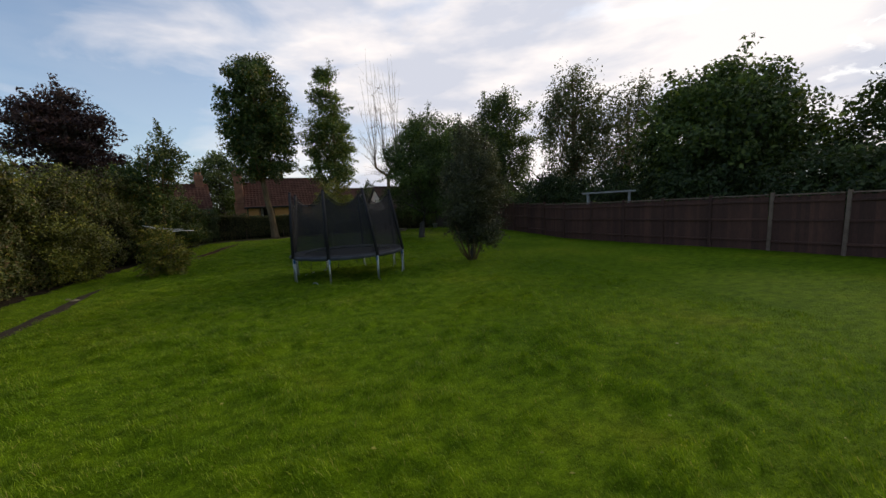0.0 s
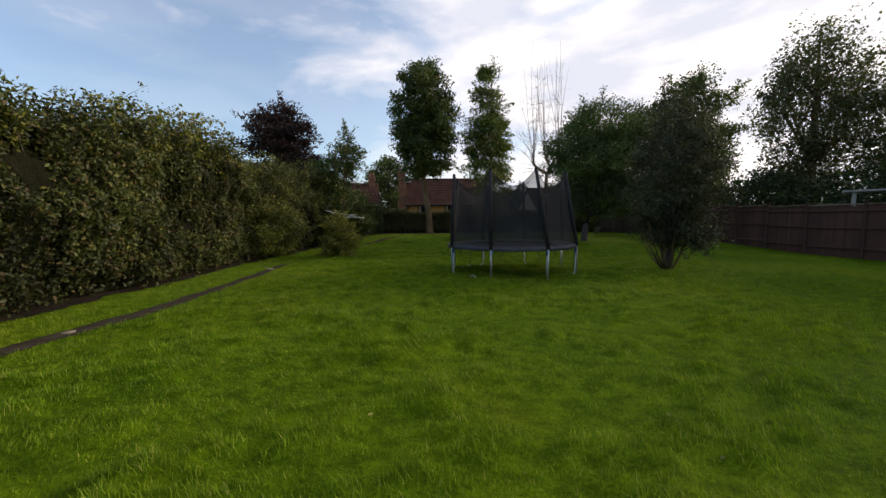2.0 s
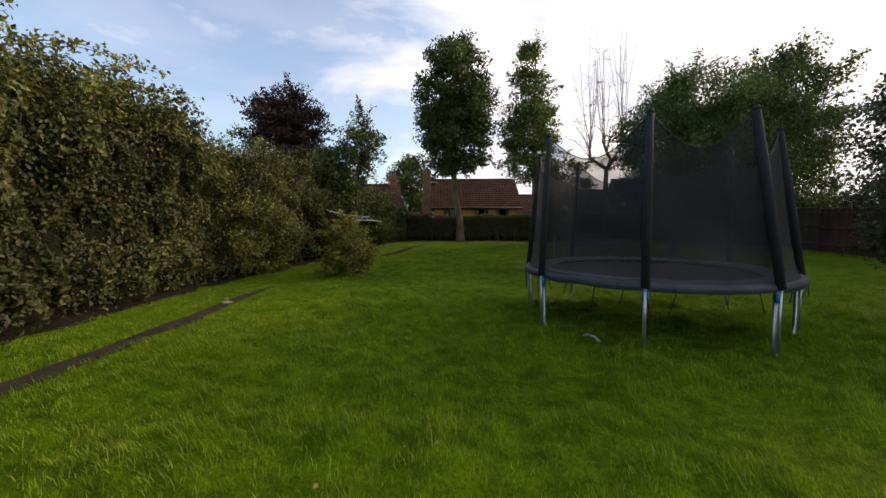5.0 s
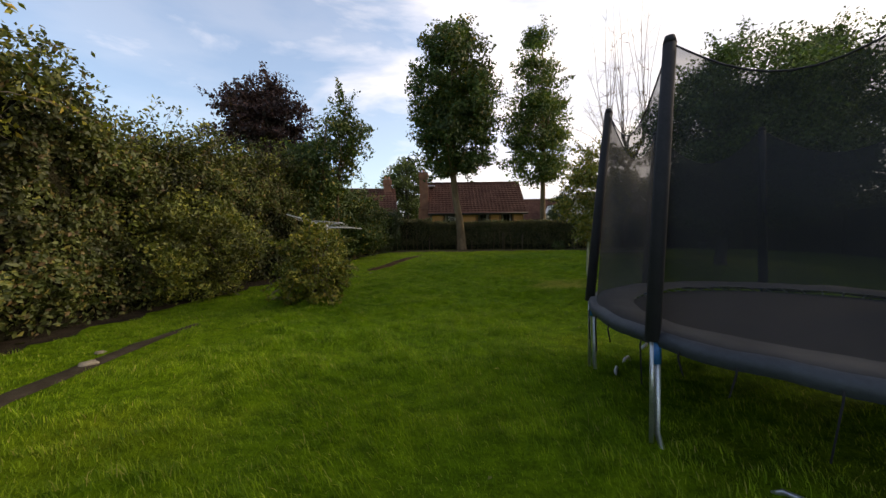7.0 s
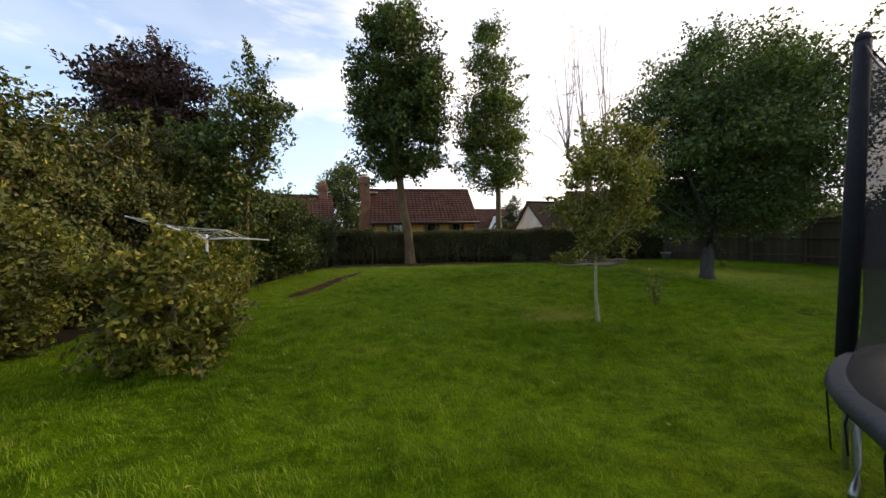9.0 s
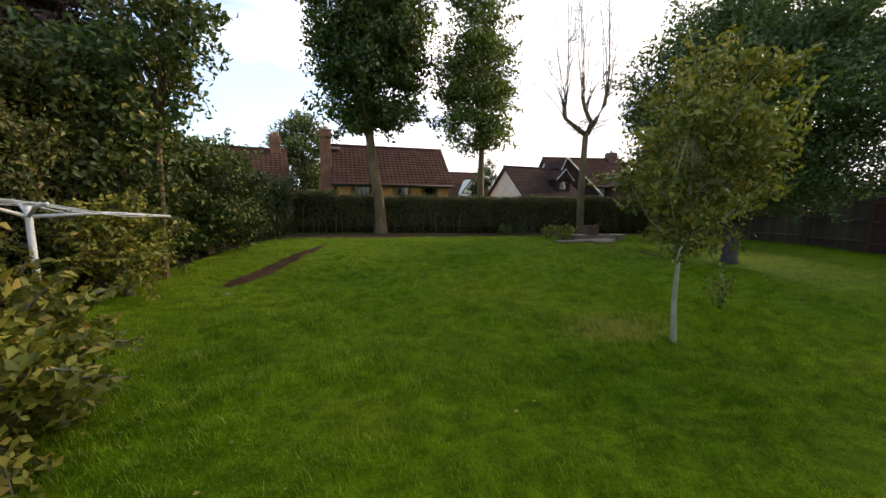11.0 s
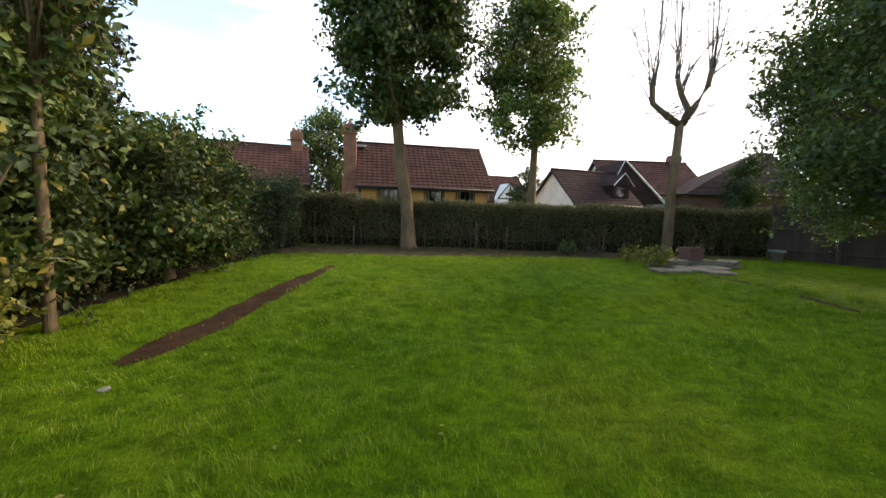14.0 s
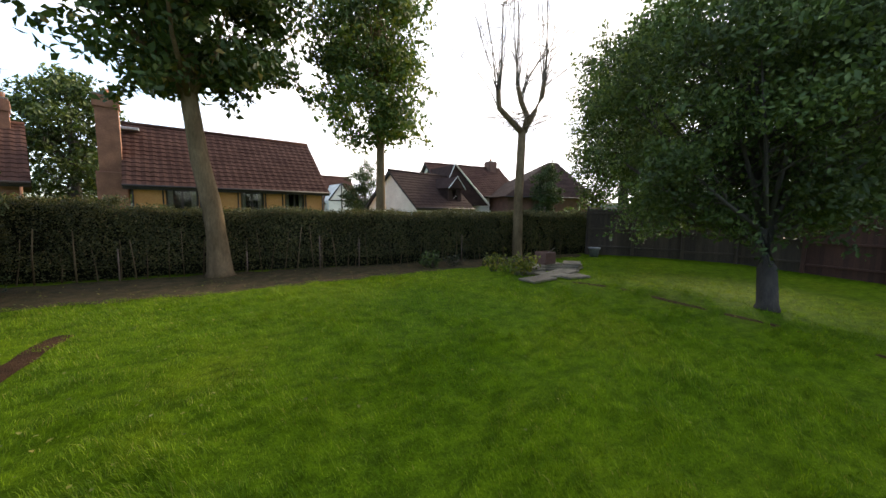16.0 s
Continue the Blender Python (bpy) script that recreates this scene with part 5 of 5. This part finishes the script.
leafy_plant("plant", "bright yellow-green hydrangea plant beside the paving slabs", 2.45, 26.35, 0.62, 0.5, 260, "leaf_yellow", 0.14, 1, 16)
leafy_plant("plant", "bright green leafy plant beside the paving slabs", 2.2, 27.2, 0.5, 0.35, 140, "leaf_yellow", 0.13, 2)
leafy_plant("plant", "dark glossy evergreen plant under the back hedge", 0.8, 28.4, 0.5, 0.42, 200, "leaf_oak", 0.15, 3, 12)
leafy_plant("plant", "low straggly green plant under the back hedge", 1.5, 28.3, 0.35, 0.4, 160, "leaf_shrub", 0.09, 4, 10)
leafy_plant("plant", "small seedling tree with a few leaves in the lawn", 1.8, 18.5, 0.75, 0.42, 120, "leaf_yellow", 0.08, 5, 6)


# stakes, branch, stones and fallen leaves
for x, y, h in [(-6.6, 29.45, 0.75), (-2.2, 29.3, 0.95), (-1.1, 29.3, 0.85), (2.3, 29.2, 0.9), (-4.0, 29.35, 0.6)]:
    s = thing("stake", "thin pale wooden stake in front of the back hedge", "stake", (x, y, zg(x, y)), group="stakes along the hedge")
    tubes("stick", [([(0, 0, -0.05), (0.01, 0, h)], [0.016, 0.014])], M["capping"], s, sides=6)


def stone(x, y, s, seed, label="pale flat stone lying in the grass"):
    bm = bmesh.new()
    bmesh.ops.create_icosphere(bm, subdivisions=2, radius=s)
    for v in bm.verts:
        v.co *= 1 + 0.35 * noise.noise(v.co * (2 / s) + Vector((seed, 0, 0)))
        v.co.z *= 0.35
    ob = part("stone", bm, M["slab"])
    ob.matrix_basis = pose(x, y, zg(x, y) + s * 0.2, 0, 0, seed * 37)
    return tagged(ob, label, "stone")


stone(-6.5, 11.6, 0.10, 1, "pale broken stone on the paving strip")
stone(-6.9, 12.0, 0.06, 2)
stone(-6.3, 19.6, 0.05, 3)
stone(-5.35, 5.4, 0.08, 5)


def fallen_leaves():
    g = np.random.default_rng(21)
    P = []
    while len(P) < 900:
        k = g.random()
        if k < 0.45:
            x, y = g.normal(-5.5, 1.6), g.uniform(14, 28.5)
        elif k < 0.7:
            x, y = g.uniform(-8, 7), g.normal(28.2, 0.7)
        else:
            x, y = g.uniform(-7, 8), g.uniform(0, 28)
        if abs(x) < 9 and y < 29.2:
            P.append((x, y, zg(x, y) + 0.04 + float(relief(np.array(x), np.array(y)))))
    P = np.array(P)
    v, f = leaf_arrays(P, 0.042, np.tile([0, 0, 1.0], (len(P), 1)), 0.8, 0.7, 0.15)
    ob = fast_mesh("fallen_leaves", v, f, M["leaf_yellow"])
    tagged(ob, "scattered fallen yellow leaves on the lawn", "fallen leaves", kind="stuff")


fallen_leaves()


# ---------- grass ----------
def grass(name, x0, x1, y0, y1, n, h, w, seed, near):
    """Bent single blades in tufts, thicker near the walked line. near: distance from it at which they thin out."""
    g = np.random.default_rng(seed)
    x, y = g.uniform(x0, x1, n), g.uniform(y0, y1, n)
    line = np.interp(y, [-3, 4, 10, 16, 30], [0.3, -0.7, -2.0, -3.7, -3.9])
    d = abs(x - line)
    tuft = tussock(x, y)
    keep = g.random(n) < np.clip(1.2 - d / near, 0.04, 1) * (0.74 + 0.26 * tuft)
    path_x = np.interp(y, [0.5, 6.5, 10.4, 12.4, 13.5], [-5.2, -5.4, -6.1, -6.75, -6.95])
    keep &= ~((abs(x - path_x) < 0.15) & (y < 13.0))
    path_x = np.interp(y, [20.05, 20.5, 21.2, 22.4, 23.6, 25.2], [-6.6, -6.5, -6.35, -6.25, -6.15, -6.0])
    keep &= ~((abs(x - path_x) < 0.2 + 0.04 * np.sin(y * 9)) & (y > 20.25) & (y < 24.6))
    keep &= (x > np.interp(y, [2, 7, 10, 15, 19, 29], [-6.75, -7.0, -7.8, -8.6, -8.5, -8.3])) & (y < np.interp(x + 0.3 * np.sin(x * 3.7) , [-8, -4, 0.5, 3.5], [27.0, 27.3, 27.8, 28.1]) + 0.06 * np.sin(x * 9.1))
    x, y, tuft = x[keep], y[keep], tuft[keep]
    m = len(x)
    z = gz(x, y) + 0.018 * np.sin(x * 1.3 + 0.6 * y) * np.sin(y * 0.9 - 0.3 * x) - 0.006 + relief(x, y)
    big = np.sin(x * 0.9 + 1.3 * np.sin(y * 0.7)) * np.sin(y * 1.1 + x * 0.4)
    patch = value_noise(x, y, 1.6, 8) * 2 - 1
    H = h * g.uniform(0.6, 1.35, m) * np.clip(1.0 + 0.5 * tuft + 0.25 * patch, 0.3, 1.8)
    a = g.uniform(0, 2 * np.pi, m)
    b = g.normal(2.4 + 1.3 * big + 0.8 * tuft, 0.75, m)
    ww = w * g.uniform(0.7, 1.3, m) / 2
    bend = H * g.uniform(0.35, 1.15, m)
    base = np.stack([x, y, z], 1)
    side = np.stack([np.cos(a) * ww, np.sin(a) * ww, 0 * a], 1)
    tip = base + np.stack([np.cos(b) * bend, np.sin(b) * bend, H], 1)
    mid = base + np.stack([np.cos(b) * bend * 0.3, np.sin(b) * bend * 0.3, H * 0.62], 1)
    v = np.stack([base - side, base + side, mid + side * 0.8, mid - side * 0.8, tip], 1).reshape(-1, 3)
    i = np.arange(m)[:, None] * 5
    f = np.concatenate([i + [0, 1, 2], i + [0, 2, 3], i + [3, 2, 4]], 1).reshape(-1, 3)
    ob = fast_mesh(name, v, f, M["blades"])
    return tagged(ob, "fresh green unmown grass blades in soft tufts", "grass", kind="stuff")


grass("grass", -8.5, 8.0, -1.5, 28.4, 980000, 0.045, 0.0050, 41, 12.5)


def dry_patch():
    """A yellowed patch where the grass has died back."""
    g = np.random.default_rng(77)
    n = 6000
    x, y = g.normal(-0.35, 0.34, n), g.normal(17.75, 0.2, n)
    z = np.array([zg(a, b) for a, b in zip(x, y)]) + relief(x, y)
    a, b, H = g.uniform(0, 6.28, n), g.normal(2.4, 1.0, n), g.uniform(0.03, 0.07, n)
    base = np.stack([x, y, z], 1)
    side = np.stack([np.cos(a), np.sin(a), 0 * a], 1) * 0.0032
    tip = base + np.stack([np.cos(b) * H * 0.8, np.sin(b) * H * 0.8, H * 0.8], 1)
    v = np.stack([base - side, base + side, tip], 1).reshape(-1, 3)
    ob = fast_mesh("dry_grass", v, np.arange(3 * n).reshape(-1, 3), M["straw"])
    tagged(ob, "yellowed dry grass blades in a dying patch of lawn", "grass", kind="stuff")


dry_patch()
